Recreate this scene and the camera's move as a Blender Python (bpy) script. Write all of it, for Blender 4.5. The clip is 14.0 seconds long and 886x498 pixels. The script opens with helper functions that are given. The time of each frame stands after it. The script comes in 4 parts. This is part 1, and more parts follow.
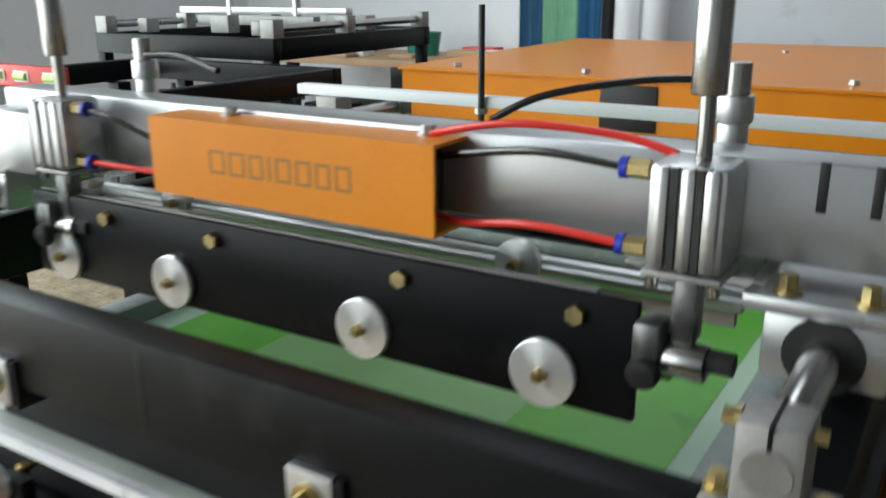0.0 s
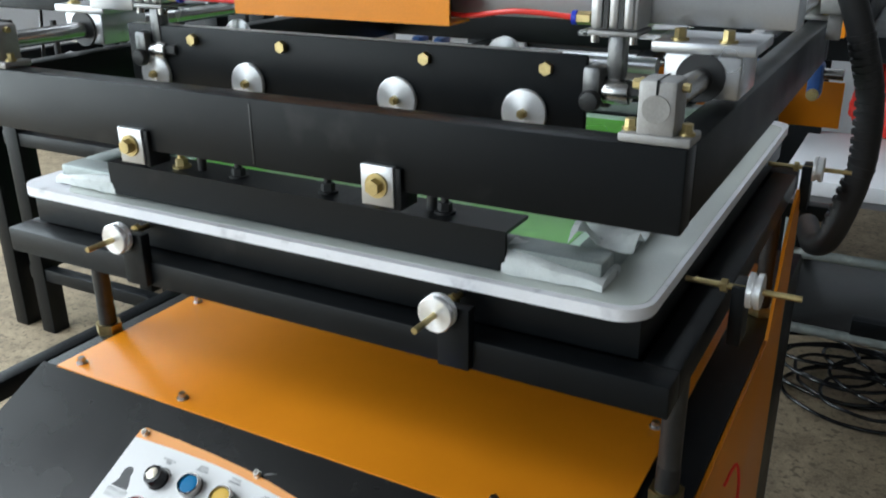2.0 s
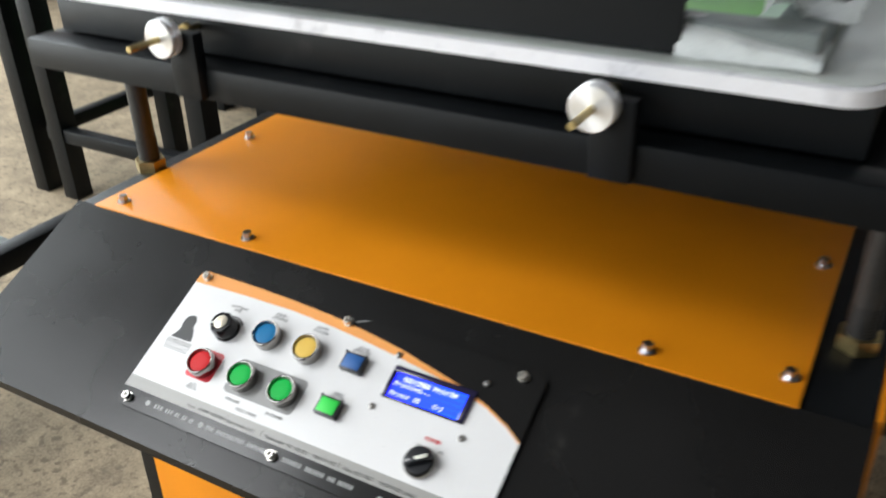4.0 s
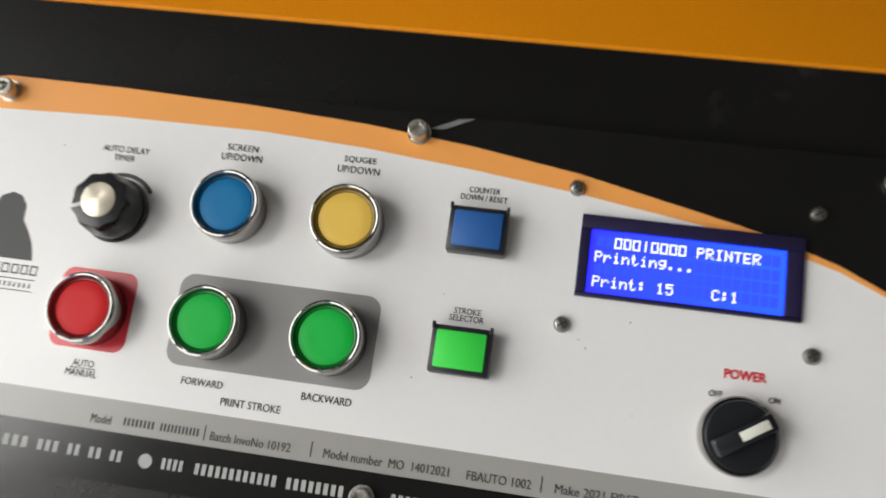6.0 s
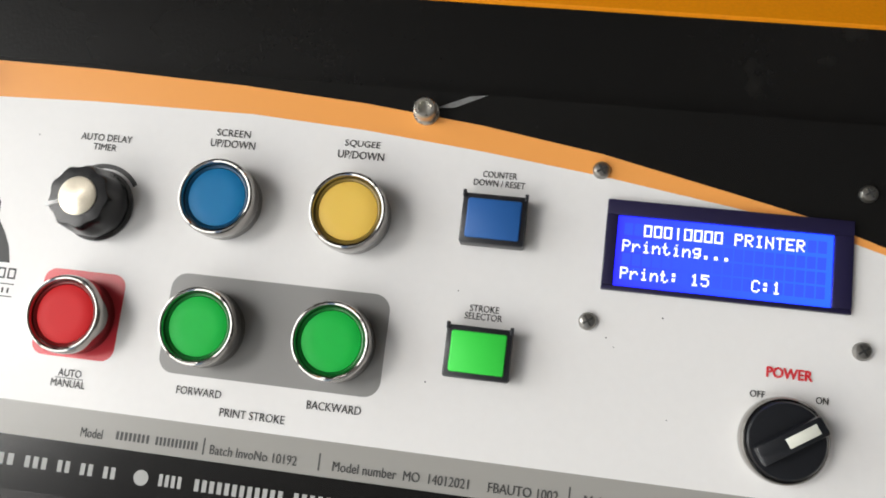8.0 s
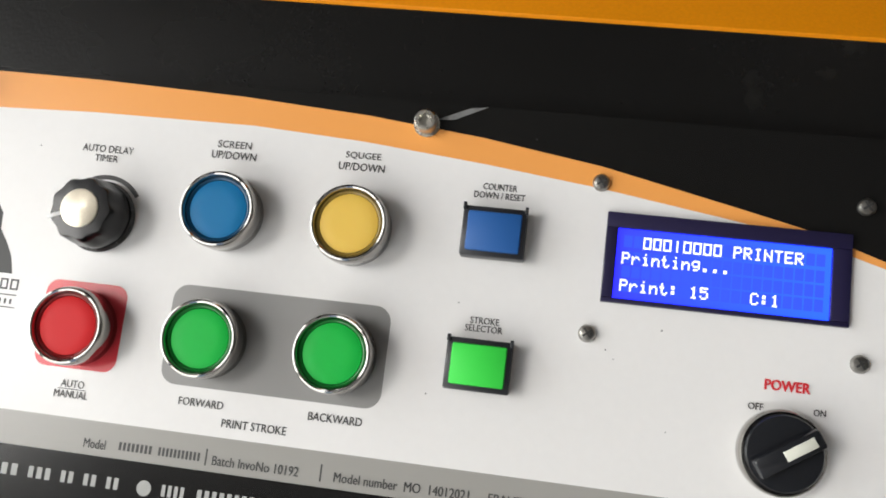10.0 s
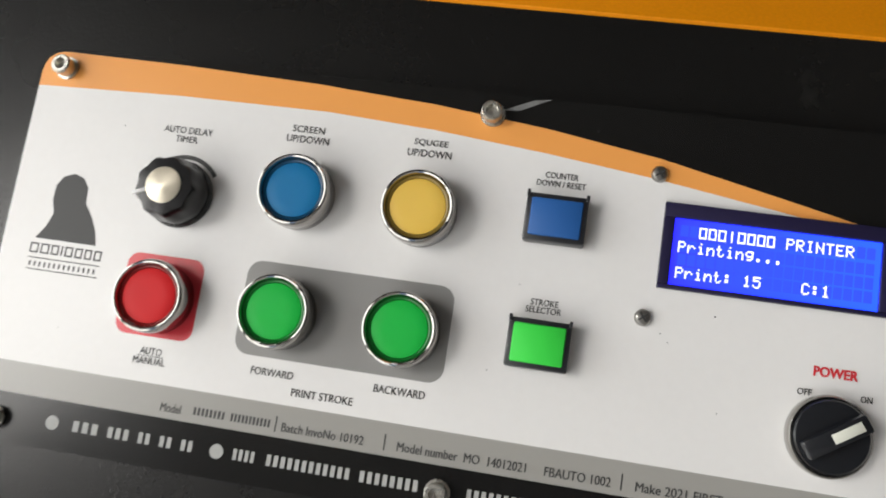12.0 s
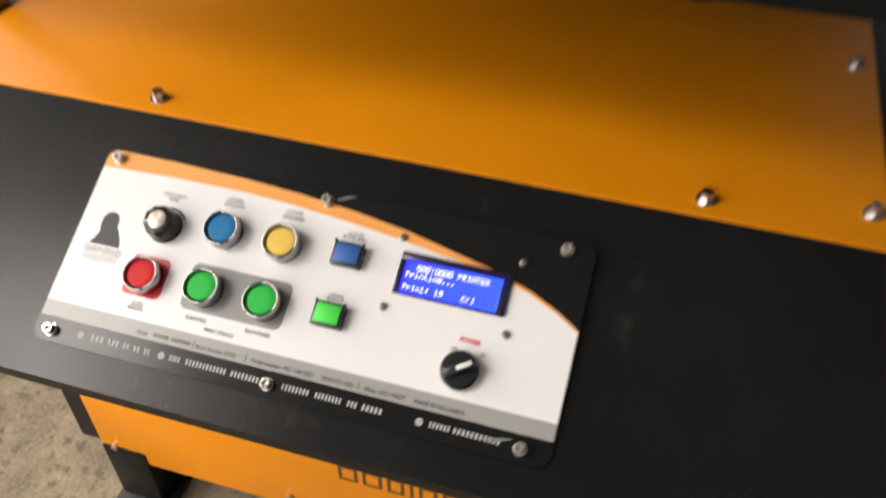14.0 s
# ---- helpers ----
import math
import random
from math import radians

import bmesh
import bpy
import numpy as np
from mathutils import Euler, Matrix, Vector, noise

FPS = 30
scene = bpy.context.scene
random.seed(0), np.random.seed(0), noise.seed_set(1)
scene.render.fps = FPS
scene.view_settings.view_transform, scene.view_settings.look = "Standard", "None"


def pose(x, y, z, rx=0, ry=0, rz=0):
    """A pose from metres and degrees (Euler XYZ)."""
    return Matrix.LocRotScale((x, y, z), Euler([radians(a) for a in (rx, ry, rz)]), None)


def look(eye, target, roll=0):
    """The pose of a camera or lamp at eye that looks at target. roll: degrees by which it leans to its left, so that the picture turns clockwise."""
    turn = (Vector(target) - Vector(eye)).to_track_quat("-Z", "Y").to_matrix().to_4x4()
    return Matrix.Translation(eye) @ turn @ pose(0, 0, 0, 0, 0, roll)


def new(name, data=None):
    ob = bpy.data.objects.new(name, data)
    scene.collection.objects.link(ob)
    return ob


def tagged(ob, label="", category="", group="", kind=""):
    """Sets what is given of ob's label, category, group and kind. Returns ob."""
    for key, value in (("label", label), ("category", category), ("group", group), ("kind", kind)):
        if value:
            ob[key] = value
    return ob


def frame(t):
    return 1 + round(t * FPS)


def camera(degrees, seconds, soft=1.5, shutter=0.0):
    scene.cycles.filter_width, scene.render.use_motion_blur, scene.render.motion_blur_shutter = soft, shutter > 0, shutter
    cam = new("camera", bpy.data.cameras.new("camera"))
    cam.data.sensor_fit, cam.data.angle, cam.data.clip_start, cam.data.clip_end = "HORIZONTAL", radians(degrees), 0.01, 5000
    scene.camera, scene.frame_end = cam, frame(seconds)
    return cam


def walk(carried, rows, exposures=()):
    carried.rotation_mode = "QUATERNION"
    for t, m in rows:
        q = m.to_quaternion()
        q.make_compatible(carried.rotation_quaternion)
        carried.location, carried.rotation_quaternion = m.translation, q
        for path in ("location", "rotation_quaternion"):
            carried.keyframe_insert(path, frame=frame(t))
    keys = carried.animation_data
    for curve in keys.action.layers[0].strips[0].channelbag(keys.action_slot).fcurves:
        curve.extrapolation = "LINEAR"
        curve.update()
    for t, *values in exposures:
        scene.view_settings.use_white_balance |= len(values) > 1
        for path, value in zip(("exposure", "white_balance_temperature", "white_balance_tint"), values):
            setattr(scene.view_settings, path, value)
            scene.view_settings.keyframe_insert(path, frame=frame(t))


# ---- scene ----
import itertools

cam = camera(54.26, 14.0, soft=1.8, shutter=0.6)
ROWS = [
    (0, (0.4188, -0.2604, 1.3654), (0.2669, -0.0173, 1.2772), -0.34),
    (0.5, (0.4145, -0.4368, 1.3607), (0.2766, -0.1867, 1.2689), -0.66),
    (0.8, (0.4231, -0.5181, 1.3555), (0.2908, -0.2672, 1.2578), -0.28),
    (1, (0.4278, -0.5437, 1.3458), (0.2999, -0.2921, 1.2443), -0.27),
    (1.3, (0.4741, -0.5434, 1.3378), (0.3433, -0.2956, 1.2305), -0.91),
    (1.5, (0.4945, -0.5518, 1.3290), (0.3626, -0.3044, 1.2224), -0.87),
    (1.7, (0.5345, -0.5460, 1.3227), (0.3971, -0.3024, 1.2142), -1.12),
    (2, (0.5437, -0.5759, 1.3072), (0.4078, -0.3323, 1.1968), -0.61),
    (2.2, (0.5459, -0.5854, 1.3028), (0.4106, -0.3422, 1.1908), -0.61),
    (2.5, (0.5554, -0.5921, 1.2905), (0.4180, -0.3512, 1.1760), -1.16),
    (3, (0.5631, -0.5955, 1.2769), (0.4244, -0.3564, 1.1602), -1.31),
    (3.5, (0.5246, -0.5658, 1.2244), (0.3843, -0.3316, 1.1002), -0.81),
    (4, (0.3706, -0.5030, 1.1593), (0.2391, -0.2765, 1.0130), -1.43),
    (4.2, (0.3057, -0.4784, 1.1392), (0.1821, -0.2520, 0.9860), -1.63),
    (6.5, (-0.0188, -0.1738, 0.9055), (-0.0490, 0.0068, 0.6679), -1.77),
    (7, (-0.0186, -0.1737, 0.9078), (-0.0482, 0.0048, 0.6685), -1.90),
    (7.5, (-0.0186, -0.1711, 0.9148), (-0.0487, 0.0056, 0.6742), -2.20),
    (8, (-0.0149, -0.1702, 0.9127), (-0.0523, 0.0070, 0.6735), -3.71),
    (10.5, (-0.0164, -0.1646, 0.9200), (-0.0533, 0.0099, 0.6788), -3.73),
    (11, (-0.0170, -0.1666, 0.9205), (-0.0563, 0.0080, 0.6797), -4.24),
    (11.5, (-0.0187, -0.1712, 0.9198), (-0.0597, 0.0051, 0.6805), -4.01),
    (12, (-0.0290, -0.1825, 0.9279), (-0.0731, -0.0087, 0.6874), -3.91),
    (12.5, (-0.0274, -0.2021, 0.9404), (-0.0769, -0.0283, 0.7009), -4.05),
    (13, (0.0268, -0.2533, 0.9640), (-0.0260, -0.0721, 0.7308), -3.39),
    (13.4, (0.0904, -0.3214, 1.0063), (0.0317, -0.1285, 0.7841), -2.87),
    (13.5, (0.1038, -0.3310, 1.0239), (0.0443, -0.1381, 0.8020), -2.72),
    (14, (0.1700, -0.4004, 1.1203), (0.1058, -0.1930, 0.9134), -0.15),
]
walk(cam, [(t, look(eye, target, roll)) for t, eye, target, roll in ROWS], exposures=((0.0, -0.14, 6100, 3), (1.0, -0.02, 5750, 4), (2.5, 0.1, 5850, 5), (4.2, 0.27, 6250, 9), (6.5, -0.22, 6600, 10), (7.5, -0.07, 6600, 10), (8.0, 0.05, 6600, 10), (10.5, 0.08, 6600, 10), (11.0, 0.08, 6600, 10), (11.5, -0.15, 6650, 10), (12.0, -0.1, 6650, 10), (13.0, -0.08, 6750, 12), (13.5, -0.08, 6850, 14), (14.0, 0.26, 7050, 15)))

# ---- daylight: sky through the open side of the hall, one soft sun outside ----
world = bpy.data.worlds.new("sky")
scene.world = world
world.use_nodes = True
wn = world.node_tree
sky = wn.nodes.new("ShaderNodeTexSky")
sky.sky_type, sky.sun_disc = "NISHITA", False
sky.sun_elevation, sky.sun_rotation = radians(48), radians(153)
wn.links.new(sky.outputs[0], wn.nodes["Background"].inputs[0])
wn.nodes["Background"].inputs[1].default_value = 0.12
sun_data = bpy.data.lights.new("sun", "SUN")
sun_data.energy, sun_data.angle, sun_data.color = 1.5, radians(12), (1.0, 0.96, 0.9)
sun = new("sun", sun_data)
sun.matrix_world = look((4, -8, 10), (0, 0, 0))


def opening_light(name, eye, target, w, h, energy, colour):
    """An area lamp that fills a door or window opening with the sky's light."""
    data = bpy.data.lights.new(name, "AREA")
    data.shape, data.size, data.size_y, data.energy, data.color = "RECTANGLE", w, h, energy, colour
    ob = new(name, data)
    ob.matrix_world = look(eye, target)
    return ob


opening_light("gate_light", (-4.35, -0.35, 1.85), (0, -0.2, 1.1), 5.0, 3.4, 235, (0.98, 1.0, 0.96))
opening_light("front_gate_light", (-2.3, -3.35, 1.7), (-0.6, 0, 1.0), 2.6, 2.6, 70, (1.0, 0.985, 0.92))
# added overhead fill for the rear; no roof window is known there
opening_light("rear_overhead_fill", (-0.6, 2.6, 3.95), (-0.6, 2.6, 0), 0.9, 2.4, 26, (0.97, 0.99, 1.0))
opening_light("front_roof_window_light", (-2.9, -1.6, 3.95), (-1.2, -0.7, 1.0), 1.3, 1.5, 88, (1.0, 0.985, 0.955))


# ---- materials ----
def material(name, colour, rough=0.5, metal=0.0, vary=0.15, scale=30.0, fine=400.0, bump=0.05, spots=None, coat=0.0, stretch=(1, 1, 1), rough_vary=0.1, shine=0.5):
    """A surface with broad and fine variation of its colour, a changing gloss and fine relief. scale and fine are per metre."""
    m = bpy.data.materials.new(name)
    m.use_nodes = True
    nt = m.node_tree
    n, ln = nt.nodes, nt.links
    b = n["Principled BSDF"]
    b.inputs["Metallic"].default_value = metal
    b.inputs["Coat Weight"].default_value = coat
    b.inputs["Specular IOR Level"].default_value = shine
    co = n.new("ShaderNodeTexCoord")
    mp = n.new("ShaderNodeMapping")
    mp.inputs["Scale"].default_value = stretch
    ln.new(co.outputs["Object"], mp.inputs["Vector"])
    big = n.new("ShaderNodeTexNoise")
    big.inputs["Scale"].default_value, big.inputs["Detail"].default_value = scale, 5
    small = n.new("ShaderNodeTexNoise")
    small.inputs["Scale"].default_value, small.inputs["Detail"].default_value = fine, 3
    ln.new(mp.outputs[0], big.inputs["Vector"])
    ln.new(mp.outputs[0], small.inputs["Vector"])
    add = n.new("ShaderNodeMath")
    add.operation = "MULTIPLY_ADD"
    add.inputs[1].default_value = 0.6
    ln.new(big.outputs[0], add.inputs[0])
    half = n.new("ShaderNodeMath")
    half.operation = "MULTIPLY"
    half.inputs[1].default_value = 0.4
    ln.new(small.outputs[0], half.inputs[0])
    ln.new(half.outputs[0], add.inputs[2])
    ramp = n.new("ShaderNodeMapRange")
    ramp.inputs["From Min"].default_value, ramp.inputs["From Max"].default_value = 0.3, 0.7
    ramp.inputs["To Min"].default_value, ramp.inputs["To Max"].default_value = 1 - vary, 1 + vary
    ln.new(add.outputs[0], ramp.inputs[0])
    mul = n.new("ShaderNodeVectorMath")
    mul.operation = "SCALE"
    mul.inputs[0].default_value = colour
    ln.new(ramp.outputs[0], mul.inputs["Scale"])
    out = mul.outputs[0]
    if spots:
        col, size, cut = spots
        sp = n.new("ShaderNodeTexNoise")
        sp.inputs["Scale"].default_value, sp.inputs["Detail"].default_value = size, 8
        ln.new(co.outputs["Object"], sp.inputs["Vector"])
        cr = n.new("ShaderNodeMapRange")
        cr.inputs["From Min"].default_value, cr.inputs["From Max"].default_value = cut, cut + 0.12
        ln.new(sp.outputs[0], cr.inputs[0])
        mix = n.new("ShaderNodeMix")
        mix.data_type = "RGBA"
        ln.new(cr.outputs[0], mix.inputs["Factor"])
        ln.new(out, mix.inputs["A"])
        mix.inputs["B"].default_value = (*col, 1)
        out = mix.outputs["Result"]
    ln.new(out, b.inputs["Base Color"])
    rr = n.new("ShaderNodeMapRange")
    rr.inputs["To Min"].default_value, rr.inputs["To Max"].default_value = max(0.02, rough - rough_vary), min(1, rough + rough_vary)
    ln.new(big.outputs[0], rr.inputs[0])
    ln.new(rr.outputs[0], b.inputs["Roughness"])
    if bump:
        bp = n.new("ShaderNodeBump")
        bp.inputs["Strength"].default_value, bp.inputs["Distance"].default_value = bump, 0.002
        ln.new(small.outputs[0], bp.inputs["Height"])
        ln.new(bp.outputs[0], b.inputs["Normal"])
    return m


def plain(name, colour, rough=0.5, glow=0.0, metal=0.0):
    """Ink, plastic or a backlit display."""
    m = bpy.data.materials.new(name)
    m.use_nodes = True
    b = m.node_tree.nodes["Principled BSDF"]
    b.inputs["Base Color"].default_value = (*colour, 1)
    b.inputs["Roughness"].default_value = rough
    b.inputs["Metallic"].default_value = metal
    if glow:
        b.inputs["Emission Color"].default_value = (*colour, 1)
        b.inputs["Emission Strength"].default_value = glow
    return m


BLACK = material("black_powder_coat", (0.0065, 0.0075, 0.0085), 0.4, vary=0.25, scale=9, fine=900, bump=0.12, spots=((0.02, 0.02, 0.02), 14, 0.62), rough_vary=0.12, shine=0.17)
SLOPE = material("black_gloss_coat", (0.0075, 0.0072, 0.007), 0.27, vary=0.3, scale=7, fine=700, bump=0.05, spots=((0.026, 0.025, 0.023), 22, 0.66), rough_vary=0.1, shine=0.27)
ORANGE = material("orange_paint", (0.77, 0.258, 0.005), 0.38, vary=0.12, scale=6, fine=700, bump=0.05, shine=0.3)
ALU = material("brushed_aluminium", (0.64, 0.64, 0.65), 0.36, 1.0, vary=0.1, scale=20, fine=300, bump=0.06, stretch=(1, 6, 6))
ALU_LIGHT = material("satin_aluminium", (0.56, 0.565, 0.58), 0.32, 0.75, vary=0.06, scale=12, fine=500, bump=0.02)
CAST = material("cast_aluminium", (0.36, 0.35, 0.34), 0.55, 0.6, vary=0.2, scale=60, fine=900, bump=0.25)


def turned(name, axis, colour=(0.95, 0.95, 0.96)):
    """Turned metal, whose fine grooves run round the axis and spread the light into rays."""
    m = material(name, colour, 0.32, 0.65, vary=0.06, scale=200, fine=900, bump=0.05, rough_vary=0.05)
    t = m.node_tree.nodes.new("ShaderNodeTangent")
    t.direction_type, t.axis = "RADIAL", axis
    p = m.node_tree.nodes["Principled BSDF"]
    p.inputs["Anisotropic"].default_value = 0.85
    p.inputs["Anisotropic Rotation"].default_value = 0.25
    m.node_tree.links.new(t.outputs[0], p.inputs["Tangent"])
    return m


TURNED = turned("turned_aluminium", "Y")
TURNED_UP = turned("turned_cap", "Z", (0.62, 0.56, 0.45))
CHROME = material("chrome", (0.35, 0.335, 0.315), 0.1, 1.0, vary=0.04, scale=100, fine=900, bump=0.0, rough_vary=0.04)
STEEL = material("ground_steel", (0.46, 0.45, 0.44), 0.24, 1.0, vary=0.15, scale=30, fine=600, bump=0.03)
BRASS = material("yellow_zinc", (0.52, 0.42, 0.2), 0.34, 1.0, vary=0.25, scale=120, fine=900, bump=0.1)
ZINC = material("zinc_screw", (0.6, 0.6, 0.62), 0.3, 1.0, vary=0.2, scale=300, fine=900, bump=0.05)
SCREW_GREY = material("nickel_screw", (0.34, 0.33, 0.31), 0.32, 1.0, vary=0.2, scale=300, fine=900, bump=0.05)
CAP_STEEL = material("bright_screw", (0.62, 0.6, 0.55), 0.28, 1.0, vary=0.15, scale=200, fine=900, bump=0.03)
DARK_STEEL = material("oiled_steel", (0.05, 0.05, 0.05), 0.4, 0.6, vary=0.3, scale=50, fine=900, bump=0.1)
PLATEN = material("white_platen_edge", (0.88, 0.87, 0.9), 0.4, vary=0.06, scale=25, fine=500, bump=0.05, spots=((0.62, 0.61, 0.64), 30, 0.62))
FILM = material("grey_platen_film", (0.7, 0.73, 0.68), 0.24, vary=0.05, scale=8, fine=250, bump=0.02)
RUBBER = material("black_rubber", (0.015, 0.015, 0.016), 0.5, vary=0.2, scale=40, fine=900, bump=0.1)
MESH = material("pale_green_mesh", (0.5, 0.68, 0.52), 0.45, vary=0.1, scale=10, fine=1800, bump=0.1)
GREEN = material("green_emulsion", (0.15, 0.48, 0.05), 0.3, vary=0.22, scale=7, fine=1500, bump=0.08, spots=((0.07, 0.25, 0.04), 9, 0.63))
GREEN_LIGHT = material("washed_emulsion", (0.28, 0.52, 0.2), 0.35, vary=0.15, scale=12, fine=1500, bump=0.08)
FRAME_GREY = material("screen_frame_grey", (0.28, 0.31, 0.3), 0.5, 0.4, vary=0.3, scale=25, fine=500, bump=0.1, spots=((0.5, 0.53, 0.5), 20, 0.6))
TAPE = material("frosted_tape", (0.68, 0.7, 0.69), 0.3, vary=0.12, scale=60, fine=500, bump=0.3)
RED_TUBE = plain("red_tube", (0.75, 0.03, 0.02), 0.3)
BLACK_TUBE = plain("black_tube", (0.012, 0.012, 0.013), 0.22)
FORGED = material("forged_steel", (0.2, 0.2, 0.2), 0.35, 0.9, vary=0.25, scale=60, fine=700, bump=0.1)
CLEAR = plain("clear_acrylic", (0.93, 0.95, 0.94), 0.08)
CLEAR.node_tree.nodes["Principled BSDF"].inputs["Transmission Weight"].default_value = 0.9
BLUE_RING = plain("blue_ring", (0.02, 0.04, 0.5), 0.4)
CONCRETE = material("worn_concrete", (0.33, 0.26, 0.17), 0.85, vary=0.5, scale=14, fine=170, bump=0.5, spots=((0.19, 0.15, 0.1), 55, 0.54), rough_vary=0.1)
PLASTER = material("white_plaster", (0.72, 0.74, 0.78), 0.8, vary=0.06, scale=3, fine=90, bump=0.15, spots=((0.6, 0.6, 0.62), 4, 0.62))
DARK_WALL = material("dark_low_bounce_wall", (0.16, 0.155, 0.15), 0.85, vary=0.2, scale=3, fine=60, bump=0.3)
ROOF = material("dark_grey_sheet", (0.2, 0.2, 0.21), 0.6, 0.2, vary=0.15, scale=2, fine=60, bump=0.1)
CARD = material("brown_cardboard", (0.42, 0.28, 0.17), 0.8, vary=0.15, scale=10, fine=300, bump=0.2)
WHITE_BOARD = material("white_board", (0.78, 0.79, 0.82), 0.5, vary=0.05, scale=6, fine=200, bump=0.05)
BLUE_CAST = material("blue_painted_iron", (0.03, 0.1, 0.34), 0.4, vary=0.25, scale=60, fine=700, bump=0.3)
INK = plain("black_ink", (0.035, 0.035, 0.035), 0.5)
WINDOW_INK = plain("white_ink", (0.75, 0.75, 0.75), 0.5)

# ---- building helpers: the machines are laid out in decimetres from the display's lower left screw, 0.65 m over the floor ----
LIFT = 0.65


def place(x, y, z):
    return Vector((x / 10, y / 10, z / 10 + LIFT))


def thing(name, at, label, category, group="", kind=""):
    ob = new(name)
    ob.empty_display_size = 0.05
    ob.location = place(*at)
    return tagged(ob, label, category, group, kind)


def finish(bm, name, mat, origin, angle=0.6):
    for v in bm.verts:
        v.co = place(*v.co) - origin
    bmesh.ops.recalc_face_normals(bm, faces=bm.faces)
    for e in bm.edges:
        e.smooth = len(e.link_faces) == 2 and e.calc_face_angle(0) < angle
    for f in bm.faces:
        f.smooth = True
    me = bpy.data.meshes.new(name)
    bm.to_mesh(me)
    bm.free()
    me.materials.append(mat)
    return me


def home(ob):
    return ob.location + (home(ob.parent) if ob.parent else Vector())


def part(name, bm, mat, parent, label=""):
    me = finish(bm, name, mat, home(parent))
    ob = new(name, me)
    ob.parent = parent
    return tagged(ob, label)


def solid(name, bm, mat, label, category, group="", kind=""):
    """A thing or a piece of the setting that is one mesh."""
    low = min(v.co.z for v in bm.verts)
    cx = sum(v.co.x for v in bm.verts) / len(bm.verts)
    cy = sum(v.co.y for v in bm.verts) / len(bm.verts)
    origin = place(cx, cy, low)
    ob = new(name, finish(bm, name, mat, origin))
    ob.location = origin
    return tagged(ob, label, category, group, kind)


def box(x0, x1, y0, y1, z0, z1, bev=0.02, bm=None, m=None):
    bm = bm or bmesh.new()
    sub = bmesh.new()
    bmesh.ops.create_cube(sub, size=1)
    for v in sub.verts:
        v.co = Vector(((x0 + x1) / 2 + v.co.x * (x1 - x0), (y0 + y1) / 2 + v.co.y * (y1 - y0), (z0 + z1) / 2 + v.co.z * (z1 - z0)))
    if bev:
        bmesh.ops.bevel(sub, geom=sub.edges[:], offset=min(bev, 0.45 * min(x1 - x0, y1 - y0, z1 - z0)), segments=2, affect="EDGES", profile=0.5)
    return join(bm, sub, m)


def join(bm, sub, m=None):
    if m is not None:
        sub.transform(m)
    tmp = bpy.data.meshes.new("tmp")
    sub.to_mesh(tmp)
    sub.free()
    bm.from_mesh(tmp)
    bpy.data.meshes.remove(tmp)
    return bm


def rod(p, q, r, seg=24, bm=None, r2=None, bev=0.0):
    bm = bm or bmesh.new()
    p, q = Vector(p), Vector(q)
    sub = bmesh.new()
    bmesh.ops.create_cone(sub, cap_ends=True, segments=seg, radius1=r, radius2=r if r2 is None else r2, depth=(q - p).length)
    if bev:
        rims = [e for e in sub.edges if any(len(f.verts) > 4 for f in e.link_faces)]
        bmesh.ops.bevel(sub, geom=rims, offset=bev, segments=2, affect="EDGES", profile=0.5)
    m = Matrix.Translation((p + q) / 2) @ (q - p).to_track_quat("Z", "Y").to_matrix().to_4x4()
    return join(bm, sub, m)


def tube(points, r, seg=10, bm=None, steps=6):
    """A bent tube through the points, smoothly."""
    bm = bm or bmesh.new()
    pts = [Vector(p) for p in points]
    line = []
    for i in range(len(pts) - 1):
        a, b, c, d = pts[max(i - 1, 0)], pts[i], pts[i + 1], pts[min(i + 2, len(pts) - 1)]
        for k in range(steps):
            s = k / steps
            line.append(0.5 * (2 * b + (c - a) * s + (2 * a - 5 * b + 4 * c - d) * s * s + (3 * b - a - 3 * c + d) * s**3))
    line.append(pts[-1])
    rings = []
    for i, p in enumerate(line):
        way = (line[min(i + 1, len(line) - 1)] - line[max(i - 1, 0)]).normalized()
        side = way.cross(Vector((0.13, 0.21, 1))).normalized()
        up = side.cross(way)
        rings.append([bm.verts.new(p + r * (math.cos(2 * math.pi * k / seg) * side + math.sin(2 * math.pi * k / seg) * up)) for k in range(seg)])
    for a, b in zip(rings, rings[1:]):
        for k in range(seg):
            bm.faces.new((a[k], a[(k + 1) % seg], b[(k + 1) % seg], b[k]))
    bm.faces.new(rings[0][::-1])
    bm.faces.new(rings[-1])
    return bm


def prism(outline, h0, h1, m=None, bm=None, bev=0.0):
    """A slab with the given outline in its own plane, between two heights."""
    bm = bm or bmesh.new()
    sub = bmesh.new()
    low = [sub.verts.new((u, v, h0)) for u, v in outline]
    face = sub.faces.new(low)
    up = bmesh.ops.extrude_face_region(sub, geom=[face])
    moved = [g for g in up["geom"] if isinstance(g, bmesh.types.BMVert)]
    for v in moved:
        v.co.z = h1
    if bev:
        bmesh.ops.recalc_face_normals(sub, faces=sub.faces)
        top = [e for e in sub.edges if all(v.co.z == h1 for v in e.verts)]
        bmesh.ops.bevel(sub, geom=top, offset=bev, segments=2, affect="EDGES", profile=0.5)
    return join(bm, sub, m)


